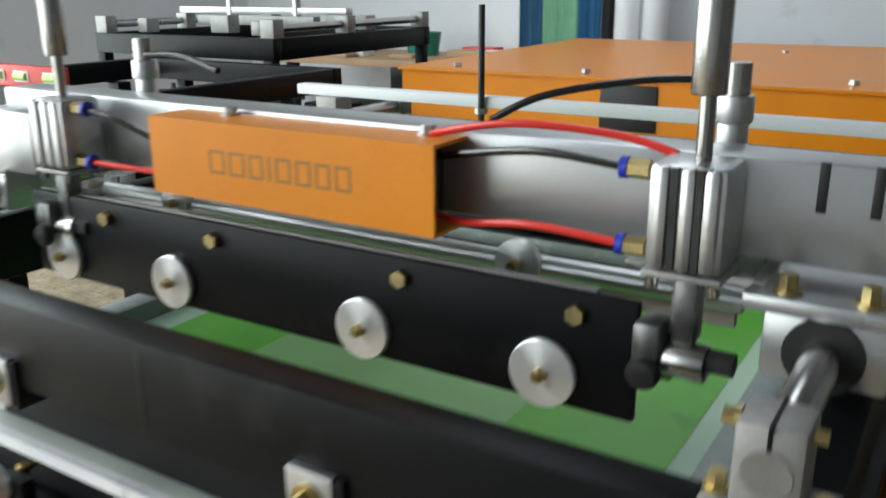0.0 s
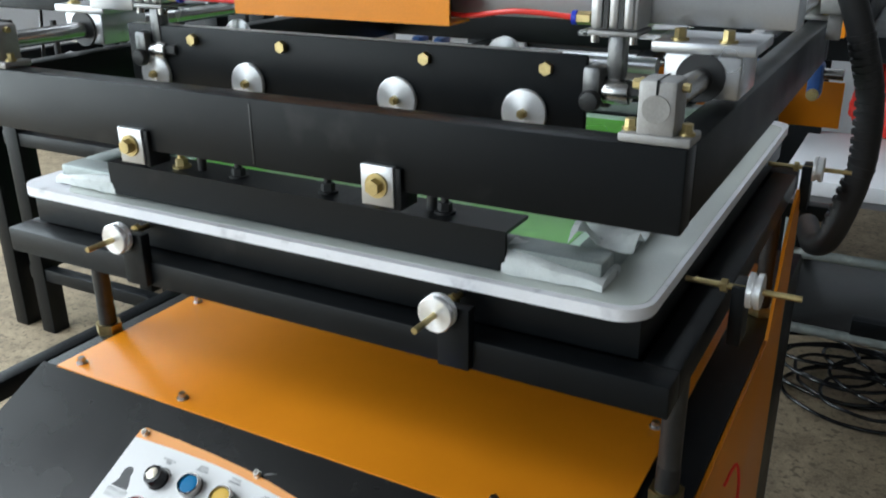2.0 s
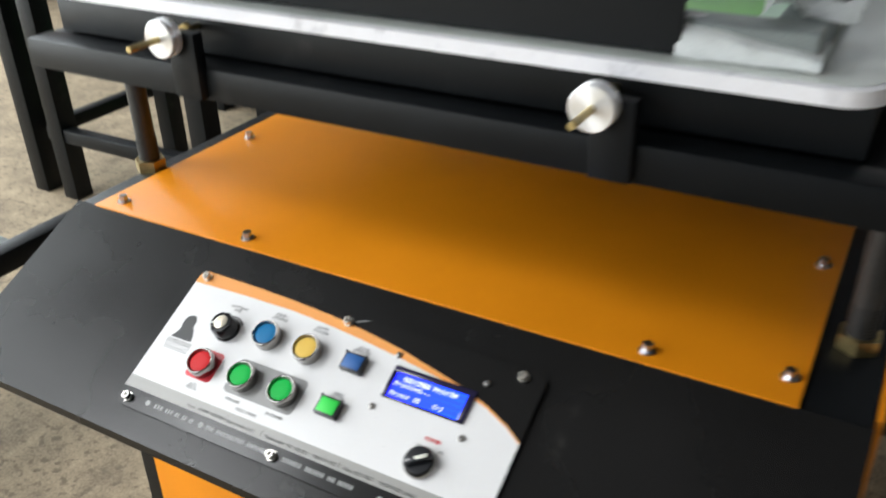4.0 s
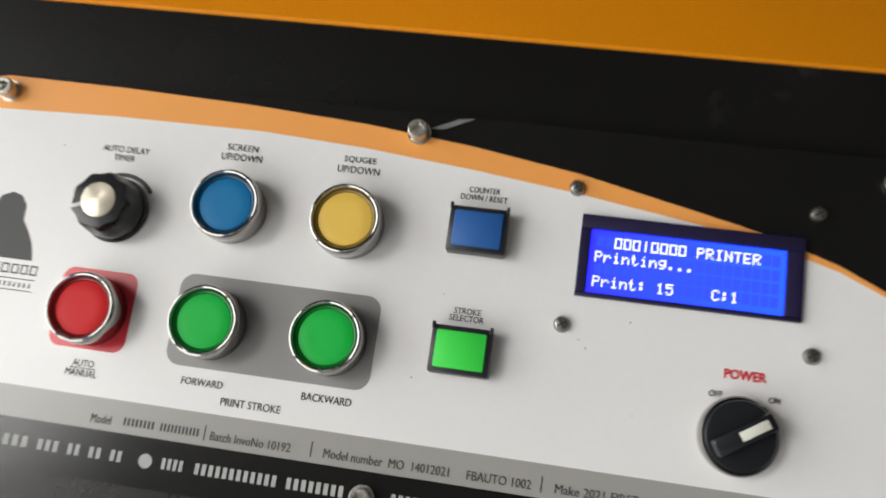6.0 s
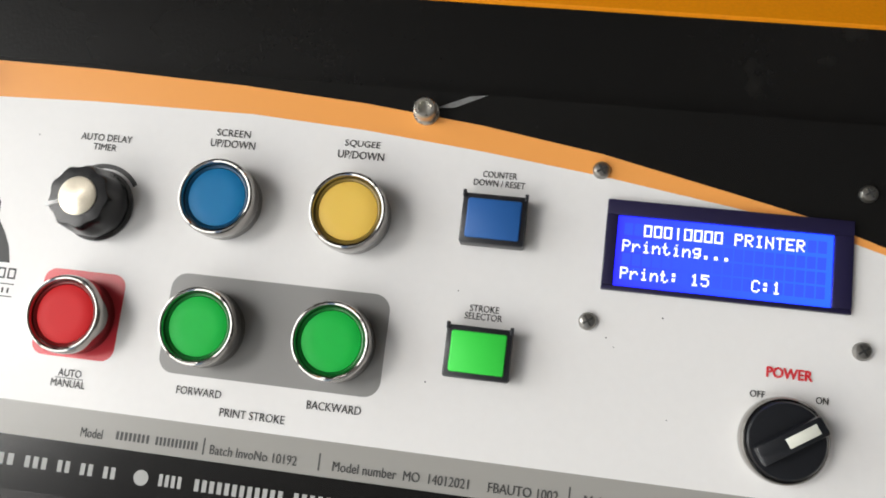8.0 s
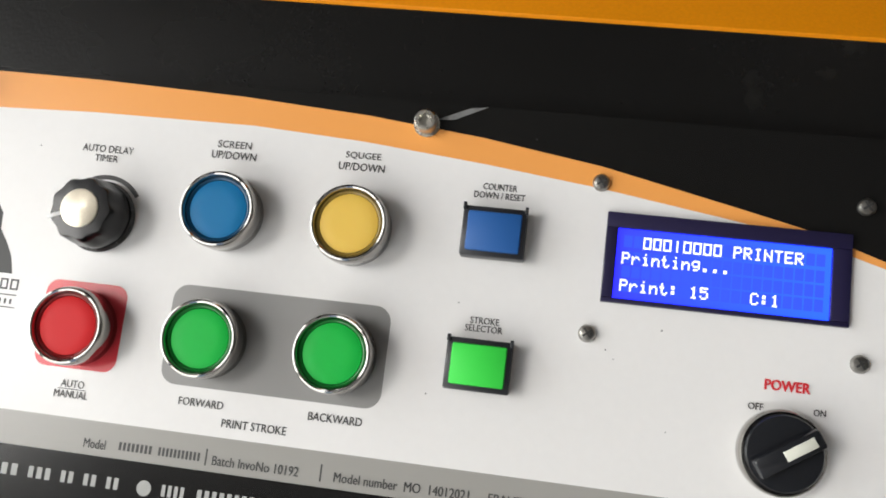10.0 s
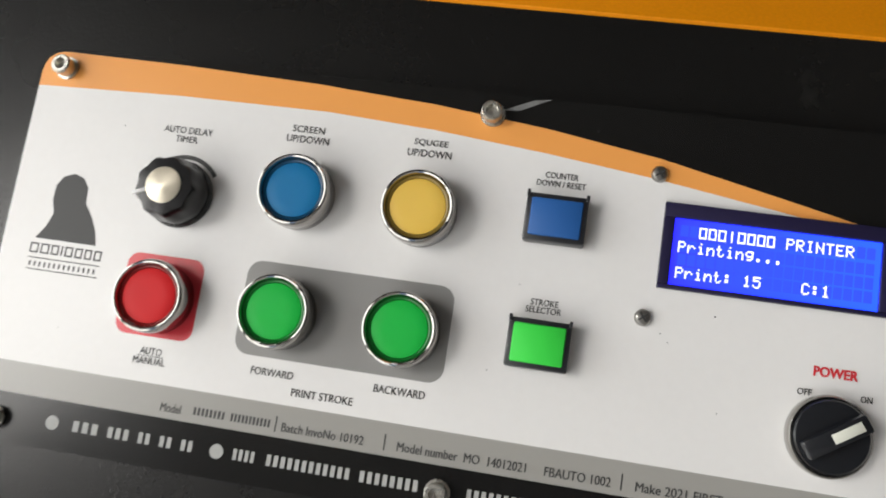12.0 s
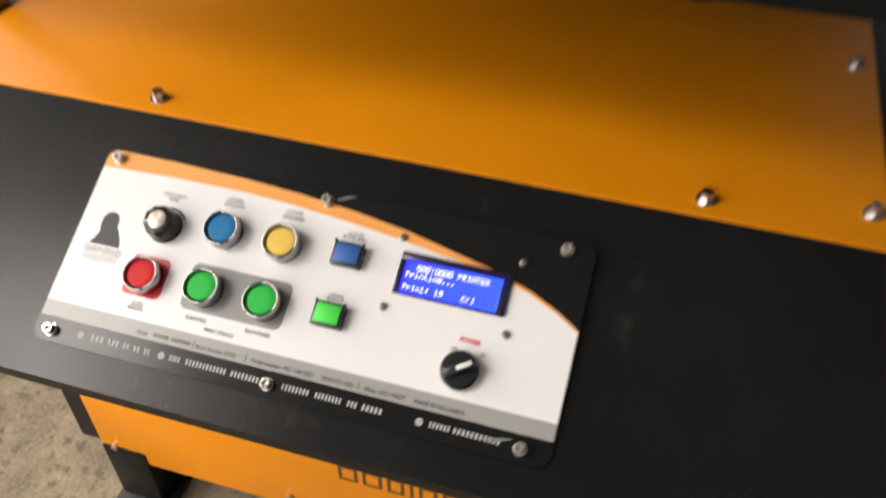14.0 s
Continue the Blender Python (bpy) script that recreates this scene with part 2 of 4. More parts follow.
def lathe(profile, m=None, seg=40, bm=None):
    """A turned shape from (radius, height) pairs."""
    bm = bm or bmesh.new()
    sub = bmesh.new()
    rings = [[sub.verts.new((max(r, 1e-4) * math.cos(2 * math.pi * k / seg), max(r, 1e-4) * math.sin(2 * math.pi * k / seg), h)) for k in range(seg)] for r, h in profile]
    for a, b in zip(rings, rings[1:]):
        for k in range(seg):
            sub.faces.new((a[k], a[(k + 1) % seg], b[(k + 1) % seg], b[k]))
    sub.faces.new(rings[0][::-1])
    sub.faces.new(rings[-1])
    return join(bm, sub, m)


def rounded(x0, x1, y0, y1, r, seg=6):
    out = []
    for cx, cy, a in ((x1 - r, y1 - r, 0), (x0 + r, y1 - r, 90), (x0 + r, y0 + r, 180), (x1 - r, y0 + r, 270)):
        out += [(cx + r * math.cos(radians(a + 90 * k / seg)), cy + r * math.sin(radians(a + 90 * k / seg))) for k in range(seg + 1)]
    return out


def bolt(p, way, r, h, bm=None, shank=0.0, washer=0.0):
    """A hexagon bolt whose head stands on p."""
    p, way = Vector(p), Vector(way).normalized()
    bm = bm or bmesh.new()
    rise = 0.0
    if washer:
        rod(p, p + way * 0.025, washer, 24, bm)
        rise = 0.025
    rod(p + way * rise, p + way * (rise + h), r, 6, bm, r2=r * 0.94)
    if shank:
        rod(p + way * (rise + h), p + way * (rise + h + shank), r * 0.55, 14, bm)
    return bm


def outlined(widths, u0, u1, v0, v1, h0, h1, m, stroke, bm=None, gap=0.3):
    """A row of plain hollow boxes that stands for a name; a narrow one is a single stroke."""
    bm = bm or bmesh.new()
    pitch = (u1 - u0) / (sum(widths) + gap * (len(widths) - 1))
    u = u0
    for w in widths:
        a, b = u, u + w * pitch
        if w < 0.4:
            box((a + b - stroke) / 2, (a + b + stroke) / 2, v0, v1, h0, h1, 0, bm, m)
        else:
            box(a, a + stroke, v0, v1, h0, h1, 0, bm, m)
            box(b - stroke, b, v0, v1, h0, h1, 0, bm, m)
            box(a + stroke, b - stroke, v1 - stroke, v1, h0, h1, 0, bm, m)
            box(a + stroke, b - stroke, v0, v0 + stroke, h0, h1, 0, bm, m)
        u = b + gap * pitch
    return bm


def strokes(count, u0, u1, v, h, m, bm):
    """A word as a row of plain upright bars."""
    pitch = (u1 - u0) / count
    for k in range(count):
        box(u0 + pitch * (k + 0.14), u0 + pitch * (k + 0.74), v - h / 2, v + h / 2, 0, 0.0005, 0, bm, m)
    return bm


NAME = (1.15, 1.15, 1.0, 0.25, 1.05, 1.0, 0.95, 1.0)
STANDING = Matrix(((1, 0, 0, 0), (0, 0, -1, 0), (0, 1, 0, 0), (0, 0, 0, 1)))  # across, up, towards the front


def letters(text, m, width, height, bm=None, bold=0.0):
    """Lettering in the built-in font, fitted to a width and a height and centred on the frame m."""
    bm = bm or bmesh.new()
    cu = bpy.data.curves.new("text", "FONT")
    cu.body, cu.resolution_u, cu.offset = text, 3, bold
    ob = bpy.data.objects.new("text", cu)
    scene.collection.objects.link(ob)
    me = bpy.data.meshes.new_from_object(ob.evaluated_get(bpy.context.evaluated_depsgraph_get()))
    bpy.data.objects.remove(ob)
    bpy.data.curves.remove(cu)
    xs, ys = [v.co.x for v in me.vertices], [v.co.y for v in me.vertices]
    fit = Matrix.Diagonal((width / (max(xs) - min(xs)), height / (max(ys) - min(ys)), 1, 1)) @ Matrix.Translation((-(max(xs) + min(xs)) / 2, -(max(ys) + min(ys)) / 2, 0))
    me.transform(m @ fit)
    bm.from_mesh(me)
    # a second, shifted layer thickens the strokes
    thick = 0.045 * height
    me.transform(m @ Matrix.Translation((thick, 0.4 * thick, 0.001)) @ m.inverted())
    bm.from_mesh(me)
    bpy.data.meshes.remove(me)
    return bm

# ---- the hall ----
solid("floor", box(-45, 45, -35, 48, -6.9, -6.5, 0), CONCRETE, "worn brown-grey rough concrete floor", "floor", kind="structure")
solid("wall_north", box(-45, 45, 46, 48, -6.5, 34, 0), PLASTER, "white painted plaster wall of the workshop", "wall", kind="structure")
# east wall added out of view, kept dark so it returns little light
solid("wall_east", box(43, 45, -33, 46, -6.5, 34, 0), DARK_WALL, "unseen dark side wall that cuts bounce light on the right", "wall", kind="structure")
west = box(-45, -43, -33, -29, -6.5, 34, 0)
box(-45, -43, 22, 46, -6.5, 34, 0, west)
box(-45, -43, -29, 22, 29.5, 34, 0, west)
solid("wall_west", west, PLASTER, "white plaster wall with a wide open gate", "wall", kind="structure")
south = box(-45, -34, -35, -33, -6.5, 34, 0)
box(-4, 45, -35, -33, -6.5, 34, 0, south)
box(-34, -4, -35, -33, 23, 34, 0, south)
solid("wall_south", south, PLASTER, "white plaster wall with an open gate", "wall", kind="structure")
# roof added out of view, dark to hold bounce light down
roof = box(-45, -36, -35, 48, 34, 35, 0)
for a in ((-36, -22, -35, -24), (-36, -22, -8, 48), (-22, -10.5, -35, 48), (-10.5, -1.5, -35, 14), (-10.5, -1.5, 38, 48), (-1.5, 45, -35, 48)):
    box(*a, 34, 35, 0, roof)
solid("ceiling", roof, ROOF, "unseen dark grey roof with an opening for each overhead lamp", "ceiling", kind="structure")

# ---- press cabinet ----
cabinet = thing("press_cabinet", (-0.6, 4, -6.5), "black and orange steel press cabinet standing on short legs", "machine")
c27, s27 = math.cos(radians(27)), math.sin(radians(27))
PANEL = Matrix(((1, 0, 0, 0), (0, c27, -s27, 0), (0, s27, c27, -0.02), (0, 0, 0, 1)))  # across, up the slope, off the slope
deck = box(-5.05, 4.0, 1.06, 10.6, -5.3, 0.47, 0.03)
part("body", deck, BLACK, cabinet)
side = Matrix(((0, 0, 1, 0), (1, 0, 0, 0), (0, 1, 0, 0), (0, 0, 0, 1)))
part("console", prism([(1.10, 0.50), (-1.0, -0.53), (-1.0, -0.63), (0.9, -2.3), (1.10, -2.3)], -5.05, 4.0, side), SLOPE, cabinet, "sloping black console front")
part("deck_cover", box(-4.75, 3.43, 1.09, 9.6, 0.47, 0.515, 0.008), ORANGE, cabinet, "orange painted deck cover")
front = part("front_cover", box(-4.66, 3.6, 0.98, 1.03, -5.45, -2.35, 0.01), ORANGE, cabinet, "orange painted front cover")
part("side_cover", box(4.0, 4.06, 1.3, 8.3, -5.0, 0.45, 0.01), ORANGE, cabinet, "orange painted side cover")
part("rear_guard", prism([(6.6, 0.5), (8.3, 0.5), (8.3, 2.1), (7.9, 2.5), (7.2, 1.9)], 4.02, 4.07, side), ORANGE, cabinet, "orange guard plate")
tagged(part("name_shape", outlined(NAME, -1.15, 0.9, -4.42, -4.12, -0.979, -0.976, STANDING, 0.045), plain("brown_print", (0.1, 0.05, 0.015), 0.5), front), kind="stuff")
for x, y in ((-4.35, 1.25), (3.5, 1.25), (-4.35, 10.2), (3.7, 10.2)):
    part("leg", box(x - 0.3, x + 0.35, y - 0.3, y + 0.3, -6.4, -5.2, 0.03), BLACK, cabinet)
    part("foot", box(x - 0.36, x + 0.5, y - 0.42, y + 0.36, -6.5, -6.4, 0.03) if y < 5 else rod((x, y, -6.5), (x, y, -6.2), 0.4, 24, r2=0.22), RUBBER, cabinet)
for x, y in ((-4.48, 1.31), (-2.48, 1.27), (2.12, 1.27), (3.3, 1.46), (3.25, 3.55), (-4.48, 3.64)):
    b = rod((x, y, 0.515), (x, y, 0.53), 0.08, 20)
    rod((x, y, 0.53), (x, y, 0.6), 0.052, 6, b)
    part("screw", b, ZINC, cabinet)
for x in (-4.45, -1.9, 0.6):
    part("screw", rod((x, 0.98, -5.2), (x, 0.94, -5.2), 0.05, 12), ZINC, cabinet)
part("wire", tube([(4.1, 3.9, -0.3), (4.2, 4.0, 0.0), (4.25, 4.1, -0.5), (4.2, 4.1, -1.2)], 0.02), RED_TUBE, cabinet)
reg = box(4.06, 4.3, 3.7, 4.4, -1.5, -1.2, 0.03)
rod((4.3, 4.05, -1.6), (4.3, 4.05, -0.9), 0.18, 20, reg, bev=0.03)
part("air_regulator", reg, RUBBER, cabinet)
part("gauge_ring", rod((4.3, 4.05, -1.28), (4.3, 4.05, -1.2), 0.19, 20), BRASS, cabinet)

# ---- control panel ----
panel = thing("control_panel", (-0.6, 0, -0.02), "white, orange and black control panel with lit push buttons", "control panel")


def on(u, v, h=0.0, turn=0):
    return PANEL @ Matrix.Translation((u, v, h)) @ Matrix.Rotation(radians(turn), 4, "Z")


part("backing", prism(rounded(-2.64, 1.43, -0.85, 0.81, 0.1), 0.0, 0.025, PANEL, bev=0.006), material("black_acrylic", (0.007, 0.0068, 0.0066), 0.2, vary=0.2, scale=9, fine=500, bump=0.01, rough_vary=0.06, shine=0.3), panel)
ARC_TOP = [(-2.63, 0.69), (-2.625, 0.73), (-2.608, 0.763), (-2.58, 0.785), (-2.54, 0.795), (-2.0, 0.79), (-1.4, 0.77), (-0.9, 0.737), (-0.45, 0.688), (0.0, 0.618), (0.48, 0.512), (0.75, 0.45), (1.02, 0.36), (1.25, 0.25), (1.425, 0.14)]
ARC_LOW = [(-2.63, 0.635), (-2.0, 0.655), (-1.34, 0.657), (-0.9, 0.632), (-0.44, 0.588), (0.0, 0.535), (0.48, 0.462), (0.75, 0.415), (1.02, 0.335), (1.25, 0.232), (1.425, 0.125)]
part("white_print", prism([(1.425, -0.53), *ARC_LOW[::-1], (-2.63, -0.53)], 0.0255, 0.0265, PANEL), material("white_print", (0.78, 0.765, 0.76), 0.34, vary=0.02, scale=12, fine=300, bump=0.01, spots=((0.7, 0.69, 0.68), 45, 0.76)), panel)
part("orange_print", prism([*ARC_TOP, *ARC_LOW[::-1]], 0.0255, 0.0265, PANEL), plain("orange_print", (0.86, 0.36, 0.09), 0.3), panel)
part("grey_print", prism([(-2.63, -0.655), (1.425, -0.655), (1.425, -0.53), (-2.63, -0.53)], 0.0255, 0.0265, PANEL), plain("grey_print", (0.33, 0.32, 0.3), 0.3), panel)
part("red_field", prism(rounded(-2.06, -1.73, -0.35, -0.02, 0.05), 0.027, 0.0275, PANEL), plain("red_print", (0.62, 0.035, 0.05), 0.3), panel)
part("grey_field", prism(rounded(-1.55, -0.71, -0.36, 0.015, 0.06), 0.027, 0.0275, PANEL), plain("grey_field_print", (0.27, 0.265, 0.26), 0.3), panel)

for u, v in ((-2.515, 0.72), (-0.67, 0.72), (1.22, 0.72), (-2.49, -0.76), (-0.667, -0.755), (1.215, -0.755)):
    b = lathe([(0.05, 0.0255), (0.05, 0.035), (0.042, 0.035), (0.042, 0.085), (0.036, 0.092), (0.024, 0.092), (0.022, 0.06), (0.001, 0.058)], on(u, v), 24)
    part("cap_screw", b, CAP_STEEL, panel)
for u, v in ((0, 0.0), (0, 0.555), (0.93, 0.555), (0.93, 0.0)):
    b = lathe([(0.032, 0.0255), (0.032, 0.038), (0.026, 0.047), (0.014, 0.051), (0.001, 0.0515)], on(u, v), 20)
    sc = part("cross_screw", b, SCREW_GREY, panel)
    # black bars put the shade inside the cross recess into colour
    for turn in (35, 125):
        part("slot", box(-0.02, 0.02, -0.0035, 0.0035, 0.046, 0.0525, 0, None, on(u, v, 0, turn)), INK, sc)


def push_button(u, v, colour, name):
    """A round push button with a chrome bezel and a coloured lens."""
    bezel = lathe([(0.141, 0.0265), (0.143, 0.03), (0.143, 0.06), (0.146, 0.066), (0.146, 0.12), (0.144, 0.138), (0.14, 0.147), (0.134, 0.15), (0.128, 0.147), (0.124, 0.138), (0.122, 0.1), (0.001, 0.098)], on(u, v), 56)
    ob = part("push_button", bezel, CHROME, panel, name + " round push button with a chrome bezel")
    m = bpy.data.materials.new(name + "_lens")
    m.use_nodes = True
    p = m.node_tree.nodes["Principled BSDF"]
    p.inputs["Base Color"].default_value = (*colour, 1)
    p.inputs["Roughness"].default_value = 0.5
    p.inputs["Specular IOR Level"].default_value = 0.25
    p.inputs["Subsurface Weight"].default_value = 0.3
    p.inputs["Subsurface Radius"].default_value = (0.002, 0.002, 0.002)
    # ring round the lens, in the lens colour darkened to 0.3
    part("collar", lathe([(0.1235, 0.1), (0.1225, 0.13), (0.117, 0.133), (0.112, 0.13), (0.108, 0.12), (0.001, 0.12)], on(u, v), 48), plain(name + "_collar", tuple(0.3 * c for c in colour), 0.3), ob)
    part("lens", lathe([(0.109, 0.11), (0.109, 0.127), (0.105, 0.129), (0.06, 0.13), (0.001, 0.1302)], on(u, v), 48), m, ob)


push_button(-1.392, 0.297, (0.004, 0.165, 0.38), "blue")
push_button(-0.893, 0.293, (0.78, 0.52, 0.1), "yellow")
push_button(-1.892, -0.194, (0.62, 0.012, 0.016), "red")
push_button(-1.381, -0.183, (0.004, 0.46, 0.06), "green")
push_button(-0.887, -0.18, (0.004, 0.46, 0.06), "green")


def square_button(u, v, colour, name):
    ob = part("square_button", box(u - 0.117, u + 0.117, v - 0.092, v + 0.092, 0.0265, 0.1, 0.008, None, PANEL), plain("black_plastic", (0.015, 0.016, 0.02), 0.35), panel, name + " square push button in a black housing")
    part("lens", box(u - 0.098, u + 0.098, v - 0.073, v + 0.073, 0.09, 0.108, 0.008, None, PANEL), plain(name + "_square_lens", colour, 0.5), ob)
    for k in (-1, 1):
        part("lug", box(u + k * 0.112 - 0.006, u + k * 0.112 + 0.006, v + 0.075, v + 0.1, 0.08, 0.112, 0.002, None, PANEL), plain("lug_plastic", (0.015, 0.016, 0.02), 0.35), ob)


square_button(-0.368, 0.32, (0.012, 0.1, 0.34), "blue")
square_button(-0.37, -0.16, (0.03, 0.66, 0.06), "bright green")

# timer knob
body = bmesh.new()
levels = [(0.112, 0.05, 0.0), (0.128, 0.052, 0.0), (0.133, 0.07, 0.0015), (0.13, 0.11, 0.002), (0.122, 0.15, 0.0045), (0.119, 0.176, 0.005), (0.112, 0.189, 0.004), (0.08, 0.1905, 0.0)]
turns = [[body.verts.new(on(-1.895, 0.238) @ Vector(((r + wave * math.cos(9 * a)) * math.cos(a), (r + wave * math.cos(9 * a)) * math.sin(a), h))) for a in [2 * math.pi * k / 108 for k in range(108)]] for r, h, wave in levels]
for lower, upper in zip(turns, turns[1:]):
    for k in range(108):
        body.faces.new((lower[k], lower[(k + 1) % 108], upper[(k + 1) % 108], upper[k]))
body.faces.new(turns[0][::-1])
body.faces.new(turns[-1])
KNOB_BLACK = plain("black_knob", (0.007, 0.007, 0.008), 0.18)
KNOB_BLACK.node_tree.nodes["Principled BSDF"].inputs["Specular IOR Level"].default_value = 0.28
knob = part("timer_knob", body, KNOB_BLACK, panel, "black fluted timer knob with a metal cap")
part("skirt", lathe([(0.138, 0.0265), (0.14, 0.04), (0.132, 0.053), (0.001, 0.053)], on(-1.895, 0.238), 48), plain("black_skirt", (0.015, 0.015, 0.016), 0.2), knob)
part("cap", lathe([(0.073, 0.19), (0.073, 0.195), (0.069, 0.197), (0.001, 0.197)], on(-1.895, 0.238), 40), TURNED_UP, knob)
part("pointer", box(-0.128, -0.075, -0.008, 0.008, 0.185, 0.194, 0.002, None, on(-1.895, 0.238, 0, 20)), WINDOW_INK, knob)
arc = [(-1.895 + r * math.cos(radians(a)), 0.238 + r * math.sin(radians(a))) for r, a in [(0.168, a) for a in range(140, 34, -5)]]
arc += [(-1.895 + r * math.cos(radians(a)), 0.238 + r * math.sin(radians(a))) for r, a in [(0.150, a) for a in range(35, 141, 5)]]
part("dial_mark", prism(arc, 0.0268, 0.0272, PANEL), INK, panel)

# power switch
SMALLER = Matrix.Diagonal((0.83, 0.83, 0.95, 1))
sw = part("power_switch", lathe([(0.172, 0.0265), (0.176, 0.03), (0.177, 0.06), (0.174, 0.078), (0.168, 0.085), (0.161, 0.083), (0.158, 0.07), (0.001, 0.07)], on(0.684, -0.33) @ SMALLER, 56), CHROME, panel, "black rotary power switch in a chrome ring")
part("dial", lathe([(0.157, 0.071), (0.157, 0.098), (0.15, 0.106), (0.12, 0.108), (0.001, 0.108)], on(0.684, -0.33) @ SMALLER, 48), plain("black_dial", (0.012, 0.013, 0.016), 0.22), sw)
part("grip", box(-0.14, 0.15, -0.042, 0.042, 0.105, 0.165, 0.014, None, on(0.684, -0.33, 0, 33) @ SMALLER), plain("black_grip", (0.012, 0.013, 0.016), 0.25), sw)
part("pointer", box(-0.02, 0.115, -0.021, 0.021, 0.165, 0.168, 0.001, None, on(0.684, -0.33, 0, 33) @ SMALLER), plain("cream_pointer", (0.7, 0.7, 0.62), 0.4), sw)
part("washer_ring", lathe([(0.215, 0.0265), (0.215, 0.0275), (0.17, 0.028), (0.001, 0.028)], on(0.684, -0.33) @ SMALLER, 48), material("clear_ring", (0.74, 0.73, 0.73), 0.2, vary=0.03), sw)

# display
# the bezel's violet tint is the screen's scattered glow put into its colour
lcd = part("display", (lambda bm: [box(a, b, c, d, 0.0, 0.05, 0.004, bm, PANEL) for a, b, c, d in ((0.034, 0.885, 0.393, 0.449), (0.034, 0.885, 0.119, 0.137), (0.034, 0.076, 0.137, 0.393), (0.82, 0.885, 0.137, 0.393))] and bm)(bmesh.new()), plain("glow_tinted_bezel", (0.016, 0.013, 0.045), 0.2), panel, "blue backlit character display with white text")
glow = plain("display_blue", (0.012, 0.03, 0.95), 0.15, 1.0)
nt = glow.node_tree
tc, sp, mr, ad = nt.nodes.new("ShaderNodeTexCoord"), nt.nodes.new("ShaderNodeSeparateXYZ"), nt.nodes.new("ShaderNodeMapRange"), nt.nodes.new("ShaderNodeMix")
nt.links.new(tc.outputs["Generated"], sp.inputs[0])
nt.links.new(sp.outputs[0], mr.inputs[0])
mr.inputs["From Min"].default_value, mr.inputs["From Max"].default_value = 0.0, 1.0
ad.data_type = "RGBA"
nt.links.new(mr.outputs[0], ad.inputs["Factor"])
ad.inputs["A"].default_value, ad.inputs["B"].default_value = (0.012, 0.012, 0.9, 1), (0.008, 0.05, 0.95, 1)
nt.links.new(ad.outputs["Result"], nt.nodes["Principled BSDF"].inputs["Emission Color"])
nt.nodes["Principled BSDF"].inputs["Emission Strength"].default_value = 3.2
part("screen", box(0.07, 0.83, 0.134, 0.403, 0.01, 0.03, 0, None, PANEL), glow, lcd)
cells = bmesh.new()
for row, v in enumerate((0.348, 0.29, 0.238, 0.187)):
    for k in range(20):
        box(0.101 + 0.0352 * k, 0.131 + 0.0352 * k, v - 0.022, v + 0.022, 0.03, 0.0306, 0, cells, PANEL)
cells_ob = part("character_grid", cells, plain("cell_blue", (0.011, 0.028, 0.9), 0.2, 3.0), lcd)
tagged(cells_ob, kind="stuff")
GLYPH = plain("display_white", (0.9, 0.93, 1.0), 0.3, 1.0)
text = bmesh.new()


DOTS = {
    "P": "11110 10001 10001 11110 10000 10000 10000", "R": "11110 10001 10001 11110 10100 10010 10001", "I": "01110 00100 00100 00100 00100 00100 01110",
    "N": "10001 10001 11001 10101 10011 10001 10001", "T": "11111 00100 00100 00100 00100 00100 00100", "E": "11111 10000 10000 11110 10000 10000 11111",
    "r": "00000 00000 10110 11001 10000 10000 10000", "i": "00100 00000 01100 00100 00100 00100 01110", "n": "00000 00000 10110 11001 10001 10001 10001",
    "t": "01000 01000 11100 01000 01000 01001 00110", "g": "00000 01111 10001 10001 01111 00001 01110", ".": "00000 00000 00000 00000 00000 01100 01100",
    ":": "00000 01100 01100 00000 01100 01100 00000", "1": "00100 01100 00100 00100 00100 00100 01110", "5": "11111 10000 11110 00001 00001 10001 01110",
    "C": "01110 10001 10000 10000 10000 10001 01110", "#": "11111 10001 10001 10001 10001 10001 11111", "|": "00100 00100 00100 00100 00100 00100 00100",
}


def lit_runs(dots):
    """Starts and ends of the lit stretches in a row of dots."""
    out = []
    for lit, group in itertools.groupby(range(5), key=lambda i: dots[i]):
        span = list(group)
        if lit == "1":
            out.append((span[0], span[-1] + 1))
    return out


def display_line(s, u, v):
    """Characters of five by seven dots in the display's fixed pitch; # and | are plain hollow shapes."""
    for k, ch in enumerate(s):
        if ch == " ":
            continue
        for row, dots in enumerate(DOTS[ch].split()):
            for run in lit_runs(dots):
                a, b = u + 0.0352 * k + 0.0056 * run[0] - 0.002, u + 0.0352 * k + 0.0056 * run[1] - 0.002
                top = v + 0.0215 - 0.0061 * row
                box(a, b, top - 0.0061, top, 0.031, 0.0316, 0, text, PANEL)


display_line("###|####", 0.172, 0.346)
display_line("PRINTER", 0.488, 0.346)
display_line("Printing...", 0.1, 0.286)
display_line("Print: 15", 0.1, 0.187)
display_line("C:1", 0.555, 0.187)
part("display_text", text, GLYPH, lcd)

SCRAP = material("clear_tape", (0.2, 0.2, 0.2), 0.12, vary=0.3, scale=300)
for u, v, turn, size in ((-0.54, 0.775, 12, 1.0), (1.05, -0.73, 8, 1.1)):
    part("tape_scrap", prism([(-0.1 * size, -0.012), (-0.03, -0.02), (0.1 * size, 0.012), (0.03, 0.016)], 0.026, 0.0285, on(u, v, 0, turn)), SCRAP, panel)

specks = bmesh.new()
